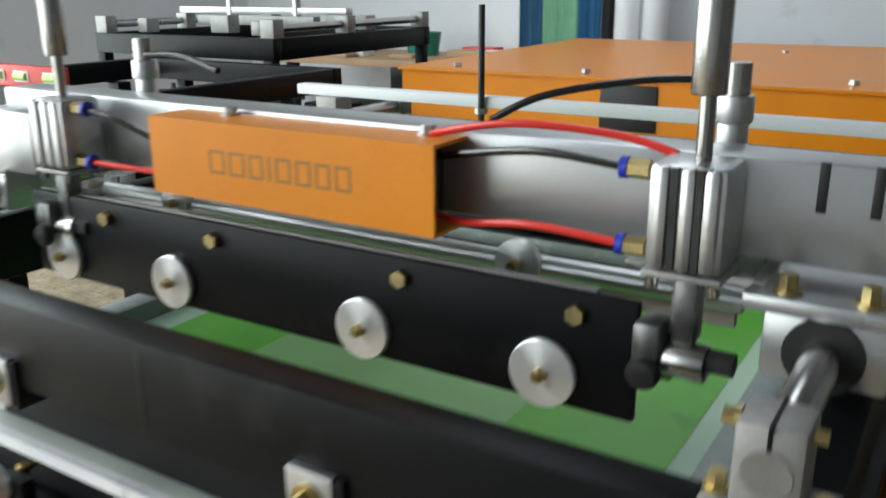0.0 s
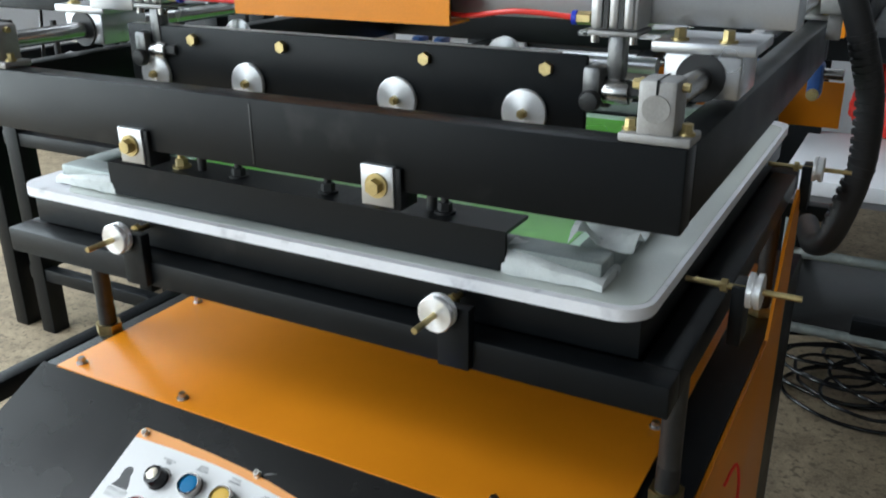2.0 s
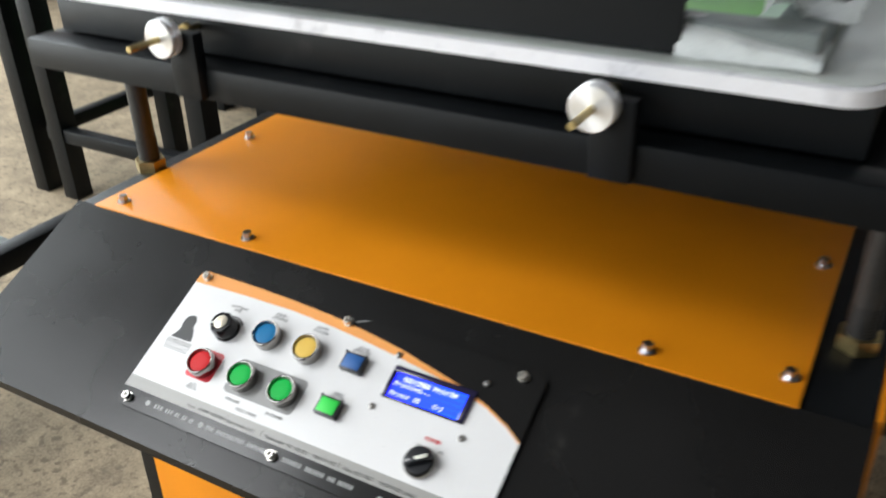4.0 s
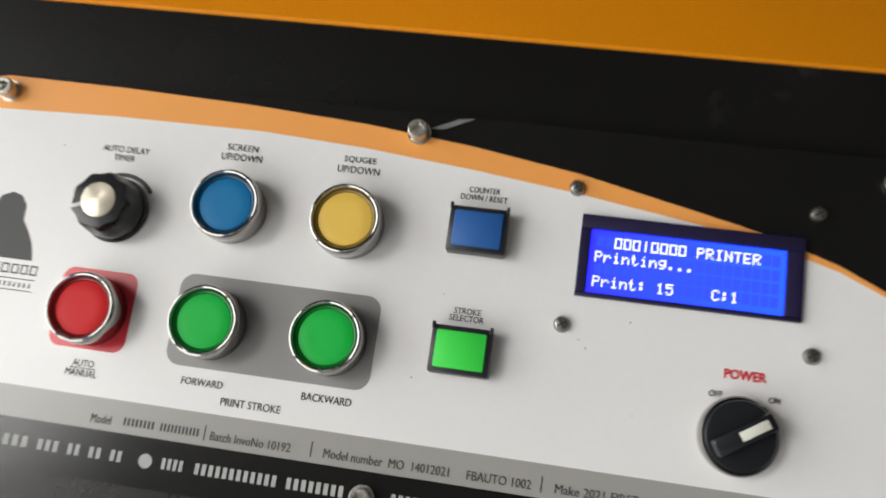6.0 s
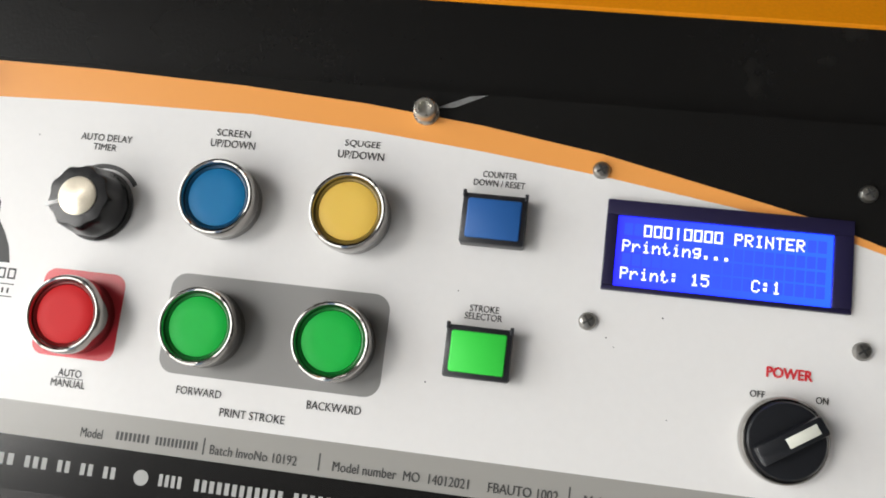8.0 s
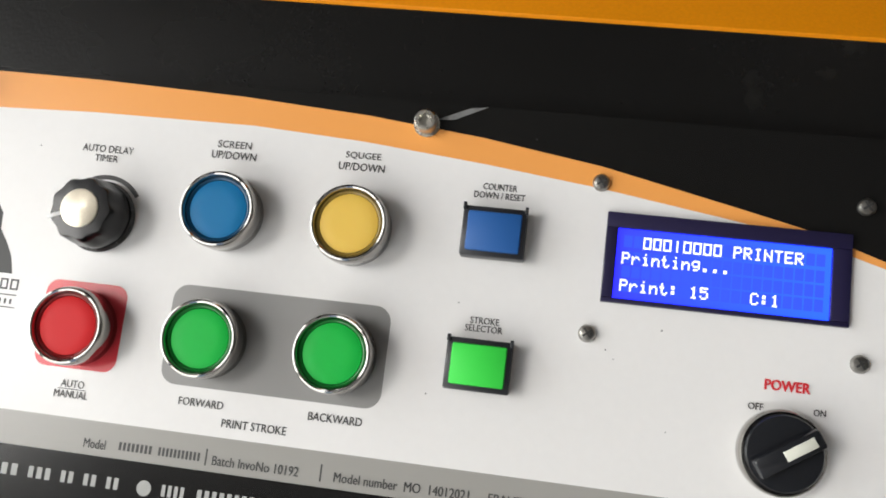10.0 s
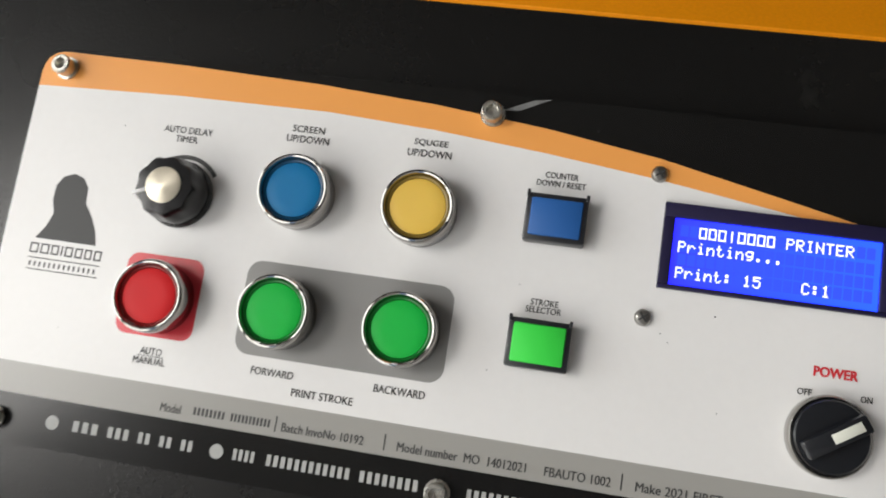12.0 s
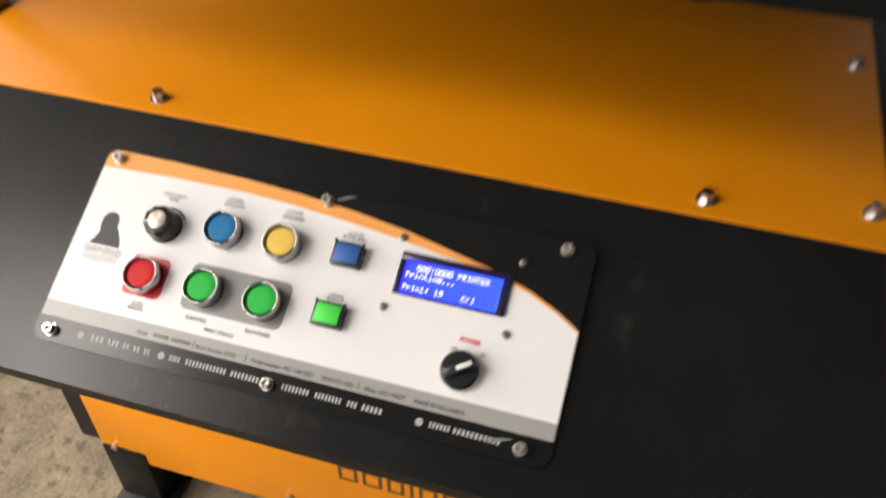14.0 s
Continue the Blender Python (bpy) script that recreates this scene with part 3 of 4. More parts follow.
for u, v, r in ((0.26, 0.04, 0.006), (-0.55, -0.28, 0.005), (-0.47, 0.06, 0.004), (0.07, -0.05, 0.005), (0.1, -0.08, 0.004), (-2.2, 0.5, 0.005), (-0.25, 0.7, 0.005), (0.3, -0.31, 0.004), (-2.3, -0.37, 0.004)):
    lathe([(r * 0.55, 0.0266), (r * 0.4, 0.0272), (0.0003, 0.0274)], on(u, v), 8, specks)
tagged(part("dirt_speck", specks, INK, panel), kind="stuff")

# printed words
for s, u, v, w, h in (("AUTO DELAY", -1.919, 0.51, 0.212, 0.028), ("TIMER", -1.919, 0.472, 0.096, 0.026), ("SCREEN", -1.408, 0.573, 0.135, 0.028), ("UP/DOWN", -1.405, 0.53, 0.178, 0.03), ("SQUGEE", -0.898, 0.574, 0.137, 0.029), ("UP/DOWN", -0.899, 0.531, 0.178, 0.03),
        ("COUNTER", -0.367, 0.503, 0.126, 0.024), ("DOWN / RESET", -0.366, 0.47, 0.19, 0.024), ("STROKE", -0.368, 0.003, 0.105, 0.024), ("SELECTOR", -0.369, -0.026, 0.135, 0.024), ("AUTO", -1.886, -0.407, 0.092, 0.028), ("MANUAL", -1.886, -0.446, 0.135, 0.028),
        ("FORWARD", -1.377, -0.416, 0.172, 0.029), ("PRINT STROKE", -1.164, -0.477, 0.245, 0.03), ("BACKWARD", -0.868, -0.411, 0.2, 0.03), ("OFF", 0.595, -0.184, 0.05, 0.023), ("ON", 0.808, -0.182, 0.04, 0.023)):
    part("printed_word", letters(s, on(u, v, 0.0286 if s in ("OFF", "ON") else 0.0272), w, h), INK, panel)
part("printed_line", box(-1.94, -1.83, -0.428, -0.425, 0.0268, 0.0272, 0, None, PANEL), INK, panel)
part("power_lettering", letters("POWER", on(0.697, -0.104, 0.0286), 0.153, 0.037, bold=0.018), plain("red_ink", (0.65, 0.03, 0.04), 0.4), panel)
PLATE_INK = plain("dark_grey_ink", (0.05, 0.05, 0.05), 0.5)
for s, a, b in (("Model", -1.80, -1.715), ("Batch InvoNo 10192", -1.30, -0.975), ("Model number  MO  14012021", -0.843, -0.355), ("FBAUTO 1002", -0.286, -0.044), ("Make 2021 FIRST", 0.045, 0.351), ("MADE IN SRI LANKA", 0.418, 0.786)):
    part("printed_word", letters(s, on((a + b) / 2, -0.613, 0.0272), b - a, 0.034), PLATE_INK, panel)
for u in (-1.324, -0.892, -0.005):
    part("printed_line", box(u - 0.003, u + 0.003, -0.635, -0.575, 0.0268, 0.0272, 0, None, PANEL), PLATE_INK, panel)
for n, a, b in ((8, -1.664, -1.53), (11, -1.51, -1.344)):
    tagged(part("name_bar", strokes(n, a, b, -0.608, 0.03, on(0, 0, 0.0268), bmesh.new()), PLATE_INK, panel), kind="stuff")
PALE_INK = plain("pale_ink", (0.38, 0.38, 0.37), 0.5)
for n, a, b in ((3, -2.15, -2.03), (3, -2.0, -1.9), (2, -1.87, -1.81), (2, -1.78, -1.72), (2, -1.69, -1.633), (4, -1.475, -1.38), (12, -1.34, -1.0), (8, -0.97, -0.735), (8, -0.56, -0.34), (8, -0.3, -0.09), (3, -0.05, 0.03), (5, 0.06, 0.22), (6, 0.56, 0.72), (11, 0.735, 1.08)):
    tagged(part("contact_bar", strokes(n, a, b, -0.744, 0.042, on(0, 0, 0.0258), bmesh.new()), PALE_INK, panel), kind="stuff")
for u in (-2.235, -1.54, 0.49):
    part("contact_mark", lathe([(0.028, 0.0258), (0.028, 0.0264), (0.001, 0.0264)], on(u, -0.745), 20), PALE_INK, panel)
# emblem: a plain dark shape with bars for the name under it
emblem = prism([(-2.487, -0.02), (-2.45, 0.035), (-2.43, 0.09), (-2.447, 0.15), (-2.445, 0.21), (-2.42, 0.25), (-2.375, 0.268), (-2.33, 0.255), (-2.302, 0.215), (-2.298, 0.15), (-2.262, 0.1), (-2.232, 0.045), (-2.215, -0.02)], 0.0268, 0.0272, PANEL)
outlined(NAME, -2.5, -2.18, -0.082, -0.04, 0.0268, 0.0272, PANEL, 0.0065, emblem)
for v in (-0.102, -0.15):
    box(-2.5, -2.18, v - 0.002, v + 0.002, 0.0268, 0.0272, 0, emblem, PANEL)
for k in range(14):
    box(-2.49 + 0.022 * k, -2.482 + 0.022 * k, -0.137, -0.117, 0.0268, 0.0272, 0, emblem, PANEL)
part("emblem", emblem, INK, panel)

# ---- print table ----
table = thing("print_table", (-0.6, 5, 0.47), "flat white print table with a grey film top on black tubes", "table")
part("platen", prism(rounded(-5.42, 3.56, 1.45, 10.1, 0.36), 2.9, 3.03, None, bev=0.03), PLATEN, table, "white rounded platen board")
part("film", prism(rounded(-4.62, 3.5, 1.55, 9.75, 0.3), 3.032, 3.036), FILM, table, "grey-green glossy film")
part("platen_tray", box(-5.28, 3.48, 1.62, 9.8, 2.46, 2.9, 0.02), BLACK, table)
for a in ((-5.55, 3.88, 1.3, 1.68), (-5.55, 3.88, 9.0, 9.38)):
    part("rail", box(*a, 2.07, 2.42, 0.025), BLACK, table)
for a in ((-5.55, -5.17), (3.5, 3.88)):
    part("rail", box(*a, 1.68, 9.0, 2.072, 2.418, 0.025), BLACK, table)
part("table_pan", box(-5.17, 3.5, 1.68, 9.0, 2.05, 2.12, 0), BLACK, table)
for x, y in ((3.734, 2.27), (-5.01, 2.27), (3.78, 7.6), (-5.01, 7.6)):
    post = part("threaded_post", rod((x, y, 0.47), (x, y, 2.1), 0.125, 20), DARK_STEEL, table)
    thread = bmesh.new()
    for k in range(9):
        rod((x, y, 0.62 + 0.035 * k), (x, y, 0.64 + 0.035 * k), 0.135, 16, thread)
    part("thread", thread, DARK_STEEL, post)
    part("nut", rod((x, y, 0.47), (x, y, 0.62), 0.2, 6), BRASS, post)


def set_knob(x, y, z, way, name):
    """An adjusting screw: turned disc on a zinc threaded rod, with its bracket plate and lock nut."""
    p, w = Vector((x, y, z)), Vector(way)
    ob = part("adjuster", rod(p - w * 0.35, p + w * 0.85, 0.035, 12), BRASS, table, name)
    disc = lathe([(0.02, 0.04), (0.185, 0.04), (0.195, 0.05), (0.195, 0.1), (0.165, 0.105), (0.165, 0.13), (0.195, 0.135), (0.195, 0.18), (0.185, 0.19), (0.02, 0.19)], Matrix.Translation(p) @ w.to_track_quat("Z", "Y").to_matrix().to_4x4(), 48)
    part("disc", disc, TURNED, ob)
    part("lock_nut", rod(p + w * 0.4, p + w * 0.47, 0.08, 6), BRASS, ob)
    side_way = Vector((w.y, -w.x, 0))
    c = p + w * 0.27
    lo, hi = c + side_way * -0.06 - w * 0.07, c + side_way * 0.31 + w * 0.08
    part("bracket", box(min(lo.x, hi.x), max(lo.x, hi.x), min(lo.y, hi.y), max(lo.y, hi.y), 2.1, 2.8, 0.02), BLACK, ob)


for x in (-3.07, 1.53):
    set_knob(x, 1.0, 2.75, (0, 1, 0), "turned aluminium adjusting knob")
for y in (3.1, 8.2):
    set_knob(4.38, y, 2.77, (-1, 0, 0), "turned aluminium adjusting knob")
    set_knob(-5.88, y, 2.77, (1, 0, 0), "turned aluminium adjusting knob")

# ---- screen arm: the lifting frame with its guide rods ----
arm = thing("screen_arm", (-0.6, 5, 4.03), "black steel lifting frame with steel guide rods", "machine frame")
part("front_beam", box(-5.05, 3.9, 1.0, 1.32, 4.01, 4.76, 0.03), BLACK, arm)
part("rear_beam", box(-5.05, 3.9, 10.4, 10.8, 4.03, 4.74, 0.03), BLACK, arm)
part("side_beam", box(-5.05, -4.72, 1.32, 10.4, 4.032, 4.738, 0.03), BLACK, arm)
part("side_beam", box(3.56, 3.9, 1.32, 10.4, 4.032, 4.738, 0.03), BLACK, arm)
part("weld_seam", box(-0.62, -0.6, 0.992, 1.01, 4.06, 4.7, 0.004), DARK_STEEL, arm)
ROD_FACE = material("worn_rod_face", (0.3, 0.29, 0.28), 0.5, 0.5, vary=0.2, scale=30)
for x in (-4.78, 3.61):
    part("guide_rod", rod((x, 1.05, 5.05), (x, 10.5, 5.05), 0.113, 32, bev=0.02), STEEL, arm, "ground steel guide rod")
    for y in (1.2, 10.3):
        block = box(x - 0.3, x + 0.3, y - 0.19, y + 0.19, 4.76, 4.84, 0.02)
        box(x - 0.16, x + 0.16, y - 0.17, y + 0.17, 4.8, 5.28, 0.04, block)
        rb = part("rod_block", block, CAST, arm, "cast aluminium rod clamp")
        # no gap is cut: a black bar stands in for the slit's shade
        part("slit", box(x - 0.01, x + 0.01, y - 0.174, y + 0.174, 5.15, 5.284, 0), BLACK, rb)
        part("rod_end", rod((x, y - 0.18, 5.05), (x, y + 0.18, 5.05), 0.115, 28), ROD_FACE, rb)
        for k in (-0.235, 0.235):
            part("bolt", bolt((x + k, y - 0.05, 4.84), (0, 0, 1), 0.05, 0.07, washer=0.068), BRASS, rb)
        part("bolt", bolt((x - 0.16, y, 5.21), (-1, 0, 0), 0.05, 0.06, washer=0.062), BRASS, rb)
        part("bolt", bolt((x + 0.16, y, 5.21), (1, 0, 0), 0.04, 0.06), BRASS, rb)

bar = box(-6.0, 4.8, 8.95, 9.0, 5.33, 5.5, 0.01)
box(-6.0, 4.8, 9.0, 9.2, 5.46, 5.5, 0.01, bar)
part("cross_bar", bar, WHITE_BOARD, arm, "pale aluminium angle bar across the frame")
for x in (-2.3, 1.1):
    part("stop_rod", rod((x, 8.9, 4.74), (x, 8.9, 6.85), 0.05, 14), DARK_STEEL, arm)
    part("nut", rod((x, 8.9, 5.25), (x, 8.9, 5.33), 0.1, 6), ZINC, arm)
for x in (-5.3, 4.1):
    part("bar_clamp", box(x - 0.22, x + 0.22, 8.85, 9.3, 5.0, 5.33, 0.03), CAST, arm)
    part("bar_post", box(x - 0.1, x + 0.1, 9.0, 9.2, 4.6, 5.0, 0.02), CAST, arm)

# ---- mesh screen in its clamp ----
mesh_screen = thing("mesh_screen", (-0.9, 5.7, 3.05), "green coated silk screen in a grey aluminium frame", "printing screen")
for a in ((-4.85, 3.0, 1.8, 2.2), (-4.85, 3.0, 9.2, 9.6)):
    part("frame_bar", box(*a, 3.05, 3.31, 0.04), FRAME_GREY, mesh_screen)
for a in ((-4.85, -4.45), (2.6, 3.0)):
    part("frame_bar", box(*a, 2.2, 9.2, 3.052, 3.308, 0.04), FRAME_GREY, mesh_screen)
part("mesh", box(-4.6, 2.8, 2.0, 9.4, 3.056, 3.062, 0), MESH, mesh_screen, "pale green stretched mesh")
part("emulsion", prism(rounded(-4.0, 2.3, 2.5, 8.75, 0.05), 3.064, 3.067), GREEN, mesh_screen, "bright green emulsion")
part("print_image", prism(rounded(-2.6, 0.7, 3.0, 7.2, 0.05), 3.0675, 3.069), GREEN_LIGHT, mesh_screen)
rng = random.Random(4)
for x0, x1 in ((-4.9, -3.72), (1.95, 3.04)):
    wrap = prism([(1.72 + 0.29 * (1 - math.cos(k / 11 * math.pi)), 3.055 + 0.27 * abs(math.sin(k / 11 * math.pi)) ** 0.4) for k in range(12)], x0, x1, side, bev=0.0)
    bmesh.ops.subdivide_edges(wrap, edges=[e for e in wrap.edges if abs(e.verts[0].co.x - e.verts[1].co.x) > 0.5], cuts=22)
    tip = x0 if x0 < -4 else x1
    for v in wrap.verts:
        narrow = 1 - 0.62 * max(0.0, 1 - abs(v.co.x - tip) / 1.05) ** 1.3
        v.co.z = 3.055 + (v.co.z - 3.055) * narrow
        v.co += Vector((0, 0.03, 0.035)) * noise.noise(v.co * 2.2) + Vector((0, 0.008, 0.01)) * noise.noise(v.co * 9)
    part("tape_wrap", wrap, TAPE, mesh_screen, "frosted tape wrapped round the frame end")
crumple = bmesh.new()
g = [[crumple.verts.new((2.5 + 0.1 * i, 2.15 + 0.1 * j, 3.33 + 0.4 * max(0.0, noise.noise(Vector((0.3 * i, 0.28 * j, 3)))) + rng.uniform(-0.015, 0.015))) for j in range(8)] for i in range(8)]
for i in range(7):
    for j in range(7):
        crumple.faces.new((g[i][j], g[i + 1][j], g[i + 1][j + 1], g[i][j + 1]))
bmesh.ops.solidify(crumple, geom=crumple.faces[:], thickness=0.01)
part("loose_tape", crumple, TAPE, mesh_screen)
for y, flip in ((1.72, 1), (9.68, -1)):
    c_shape = [(y + flip * a, z) for a, z in ((0, 3.06), (0.58, 3.06), (0.58, 3.1), (0.05, 3.1), (0.05, 3.46), (0.58, 3.46), (0.58, 3.5), (0, 3.5))]
    part("clamp_channel", prism(c_shape, -3.78, 1.99, side), BLACK, arm, "black folded clamp channel")
for x in (-2.37, 0.98):
    tab = part("hanger_tab", box(x - 0.185, x + 0.185, 0.93, 1.0, 3.86, 4.27, 0.01), ALU_LIGHT, arm, "white metal hanger tab")
    part("hanger_edge", box(x + 0.185, x + 0.26, 0.95, 1.26, 3.84, 4.26, 0.01), BLACK, tab)
    part("bolt", bolt((x, 0.93, 4.07), (0, -1, 0), 0.085, 0.08, washer=0.125), BRASS, tab)
    part("hanger_link", box(x - 0.1, x + 0.1, 1.3, 2.1, 3.94, 4.04, 0.01), BLACK, arm)
    part("hanger_strut", rod((x, 2.0, 3.5), (x, 2.0, 4.0), 0.06, 12), DARK_STEEL, arm)
    part("hanger_bar", box(x - 0.15, x + 0.15, 9.3, 10.5, 3.9, 4.05, 0.01), BLACK, arm)
    part("hanger_strut", rod((x, 9.4, 3.5), (x, 9.4, 3.95), 0.08, 12), DARK_STEEL, arm)
for x in (-2.7, -1.75, -0.4, 0.35, 1.15):
    part("bolt", bolt((x, 1.98, 3.5), (0, 0, 1), 0.085, 0.09, washer=0.12, shank=0.15), BRASS if x in (-2.7, 0.35) else RUBBER, arm)

# ---- squeegee carriage ----
carriage = thing("squeegee_carriage", (-0.6, 2.9, 4.25), "aluminium squeegee carriage with an orange cover and air cylinders", "machine carriage")
part("gantry_beam", box(-4.75, 4.35, 2.85, 3.3, 5.48, 6.12, 0.02), ALU_LIGHT, carriage, "satin aluminium gantry beam")
for x in (3.45, 3.75):
    part("slot", box(x - 0.03, x + 0.03, 2.842, 2.86, 5.82, 6.13, 0.008), RUBBER, carriage)
cover = prism([(2.38, 5.41), (2.84, 5.41), (2.84, 5.44), (2.41, 5.44), (2.41, 6.05), (3.32, 6.05), (3.32, 5.5), (3.35, 5.5), (3.35, 6.08), (2.38, 6.08)], -1.92, 1.0, side)
hood = part("cover", cover, ORANGE, carriage, "folded orange sheet cover")
# black block that fills the inside of the open-sided cover
part("inner_block", box(-1.7, 0.8, 2.5, 2.83, 5.46, 5.98, 0.02), RUBBER, carriage)
BROWN_INK = plain("brown_ink", (0.38, 0.17, 0.025), 0.5)
tagged(part("name_shape", outlined(NAME, -1.21, 0.27, 5.65, 5.85, -2.381, -2.377, STANDING, 0.026), BROWN_INK, hood), kind="stuff")
for x in (-1.3, 0.72):
    part("screw", bolt((x, 2.75, 6.08), (0, 0, 1), 0.06, 0.05, washer=0.085), ZINC, hood)


def cylinder(x, front):
    """An air cylinder with its piston rod, top stop and fittings."""
    body = box(x - 0.24, x + 0.24, 2.36, 2.8, 5.46, 6.13, 0.05)
    cy = part("air_cylinder", body, ALU, carriage, "extruded aluminium air cylinder")
    for k in (-0.2, -0.04, 0.1):
        part("rib", box(x + k, x + k + 0.1, 2.32, 2.46, 5.47, 6.12, 0.04), ALU, cy)
    # dark strips between the ribs put the grooves' shade into colour
    for k in (-0.07, 0.08):
        part("groove_shade", box(x + k - 0.022, x + k + 0.022, 2.33, 2.365, 5.48, 6.11, 0), DARK_STEEL, cy)
    part("end_cap", box(x - 0.25, x + 0.25, 2.34, 2.8, 5.41, 5.46, 0.02), CAST, cy)
    for k in (-0.19, 0.19):
        part("cap_bolt", rod((x + k, 2.4, 5.34), (x + k, 2.4, 5.41), 0.045, 12), CHROME, cy)
    part("piston_rod", rod((x + 0.03, 2.55, 6.1), (x + 0.03, 2.55, 6.55), 0.05, 20), CHROME, cy)
    part("top_stop", rod((x + 0.03, 2.55, 6.52), (x + 0.03, 2.55, 7.25), 0.105, 28, bev=0.015), STEEL, cy)
    part("top_rod", rod((x + 0.03, 2.55, 7.25), (x + 0.03, 2.55, 7.6), 0.045, 16), DARK_STEEL, cy)
    side_x = x - 0.27 if front > 0 else x + 0.27
    for z in (6.05, 5.55):
        f = part("fitting", rod((side_x, 2.5, z), (side_x - 0.14 * front, 2.5, z), 0.065, 6), BRASS, cy)
        part("release_ring", rod((side_x - 0.14 * front, 2.5, z), (side_x - 0.19 * front, 2.5, z), 0.07, 20), BLUE_RING, f)
    jx = x + 0.02
    stem = box(jx - 0.07, jx + 0.08, 2.4, 2.6, 4.98, 5.41, 0.03)
    rod((jx, 2.5, 5.05), (jx, 2.5, 5.41), 0.1, 6, stem)
    kn = part("fork_joint", stem, FORGED, cy, "dark forged steel fork joint")
    part("fork_cheek", box(jx - 0.29, jx - 0.1, 2.3, 2.6, 4.78, 5.12, 0.05), FORGED, kn)
    part("pin", rod((jx - 0.1, 2.45, 4.87), (jx + 0.17, 2.45, 4.87), 0.125, 24, bev=0.02), STEEL, kn)
    part("bolt", rod((jx + 0.17, 2.45, 4.9), (jx + 0.33, 2.45, 4.9), 0.085, 6), DARK_STEEL, kn)
    part("bolt_head", lathe([(0.11, 0.0), (0.11, 0.05), (0.09, 0.085), (0.03, 0.095), (0.001, 0.095)], Matrix.Translation((jx - 0.19, 2.32, 4.79)) @ Matrix.Rotation(radians(90), 4, "X"), 28), DARK_STEEL, kn)
    ry = 3.65
    rx = x - 0.08
    rear = part("rear_cylinder", rod((rx, ry, 5.4), (rx, ry, 6.3), 0.11, 24, bev=0.015), ALU, carriage)
    part("collar", rod((rx, ry, 6.2), (rx, ry, 6.4), 0.135, 24, bev=0.02), ALU, rear)
    part("thread", rod((rx, ry, 6.4), (rx, ry, 6.62), 0.1, 24), STEEL, rear)
    part("plate", box(x - 0.45, x + 0.45, 2.62, 3.8, 5.36, 5.41, 0.01), CLEAR, cy, "clear acrylic plate")


cylinder(2.78, 1)
cylinder(-3.35, -1)
part("end_plate", box(-4.42, -3.62, 2.35, 2.8, 5.36, 5.98, 0.02), ALU_LIGHT, carriage)
for x in (3.61, -4.78):
    b = box(x - 0.36, x + 0.36, 2.5, 3.3, 4.86, 5.28, 0.04)
    br = part("bearing_block", b, ALU_LIGHT, carriage, "aluminium linear bearing block")
    part("seal", rod((x, 2.47, 5.06), (x, 2.52, 5.06), 0.23, 32), RUBBER, br)
    part("mount_plate", box(x - 0.48, x + 0.48, 2.45, 3.35, 5.28, 5.38, 0.015), ALU_LIGHT, br)
    for k in (-0.25, 0.2):
        part("bolt", bolt((x + k, 2.6, 5.38), (0, 0, 1), 0.06, 0.09, washer=0.085), BRASS, br)
squeegee = part("squeegee_bar", box(-3.85, 2.52, 2.42, 2.5, 4.34, 5.2, 0.03), BLACK, carriage, "black squeegee holder plate")
part("top_strip", box(-3.8, 2.2, 2.5, 2.58, 5.1, 5.205, 0.01), CAST, squeegee)
part("end_bracket", box(2.5, 2.75, 2.44, 2.6, 4.7, 5.0, 0.02), DARK_STEEL, squeegee)
for k, (x, z) in enumerate(((-3.38, 4.575), (-1.83, 4.575), (0.32, 4.575), (1.87, 4.575))):
    d = lathe([(0.03, 0.0), (0.24, 0.0), (0.25, 0.01), (0.25, 0.05), (0.24, 0.06), (0.1, 0.066), (0.03, 0.07)], Matrix.Translation((x, 2.42, z)) @ Matrix.Rotation(radians(90), 4, "X"), 48)
    kn = part("clamp_knob", d, TURNED, squeegee, "turned aluminium clamp disc")
    part("stud", bolt((x, 2.36, z), (0, -1, 0), 0.055, 0.06, shank=0.03), BRASS, kn)
for x in (-2.68, -1.27, 0.69, 2.1):
    part("bolt", bolt((x, 2.42, 5.05), (0, -1, 0), 0.075, 0.07, washer=0.0), BRASS, squeegee)
part("squeegee_blade", box(-3.7, 2.3, 2.5, 2.58, 4.36, 4.6, 0.01), RUBBER, squeegee)
flood = box(-3.9, 2.9, 3.42, 3.5, 4.75, 5.0, 0.02)
rod((-3.95, 3.4, 4.98), (2.95, 3.4, 4.98), 0.09, 20, flood)
fb = part("flood_bar", flood, ALU, carriage, "bright aluminium flood bar")
for x in (-2.75, 1.2):
    part("clamp_knob", rod((x, 3.36, 5.0), (x, 3.28, 5.0), 0.2, 40, bev=0.01), TURNED, fb)
    part("stud", bolt((x, 3.28, 5.0), (0, -1, 0), 0.05, 0.1), BRASS, fb)
part("red_tube", tube([(2.36, 2.5, 5.55), (1.7, 2.52, 5.58), (1.1, 2.6, 5.5), (0.7, 2.7, 5.52)], 0.029), RED_TUBE, carriage)
part("red_tube", tube([(2.6, 2.72, 6.12), (2.2, 2.75, 6.2), (1.5, 2.7, 6.23), (0.9, 2.7, 6.13), (0.6, 2.75, 6.02)], 0.029), RED_TUBE, carriage)
part("black_tube", tube([(2.36, 2.5, 6.05), (1.7, 2.55, 6.08), (1.0, 2.62, 5.98), (0.6, 2.7, 5.9)], 0.029), BLACK_TUBE, carriage)
part("black_tube", tube([(2.65, 3.6, 6.5), (2.1, 3.5, 6.48), (1.4, 3.3, 6.35), (1.0, 3.2, 6.15)], 0.029), BLACK_TUBE, carriage)
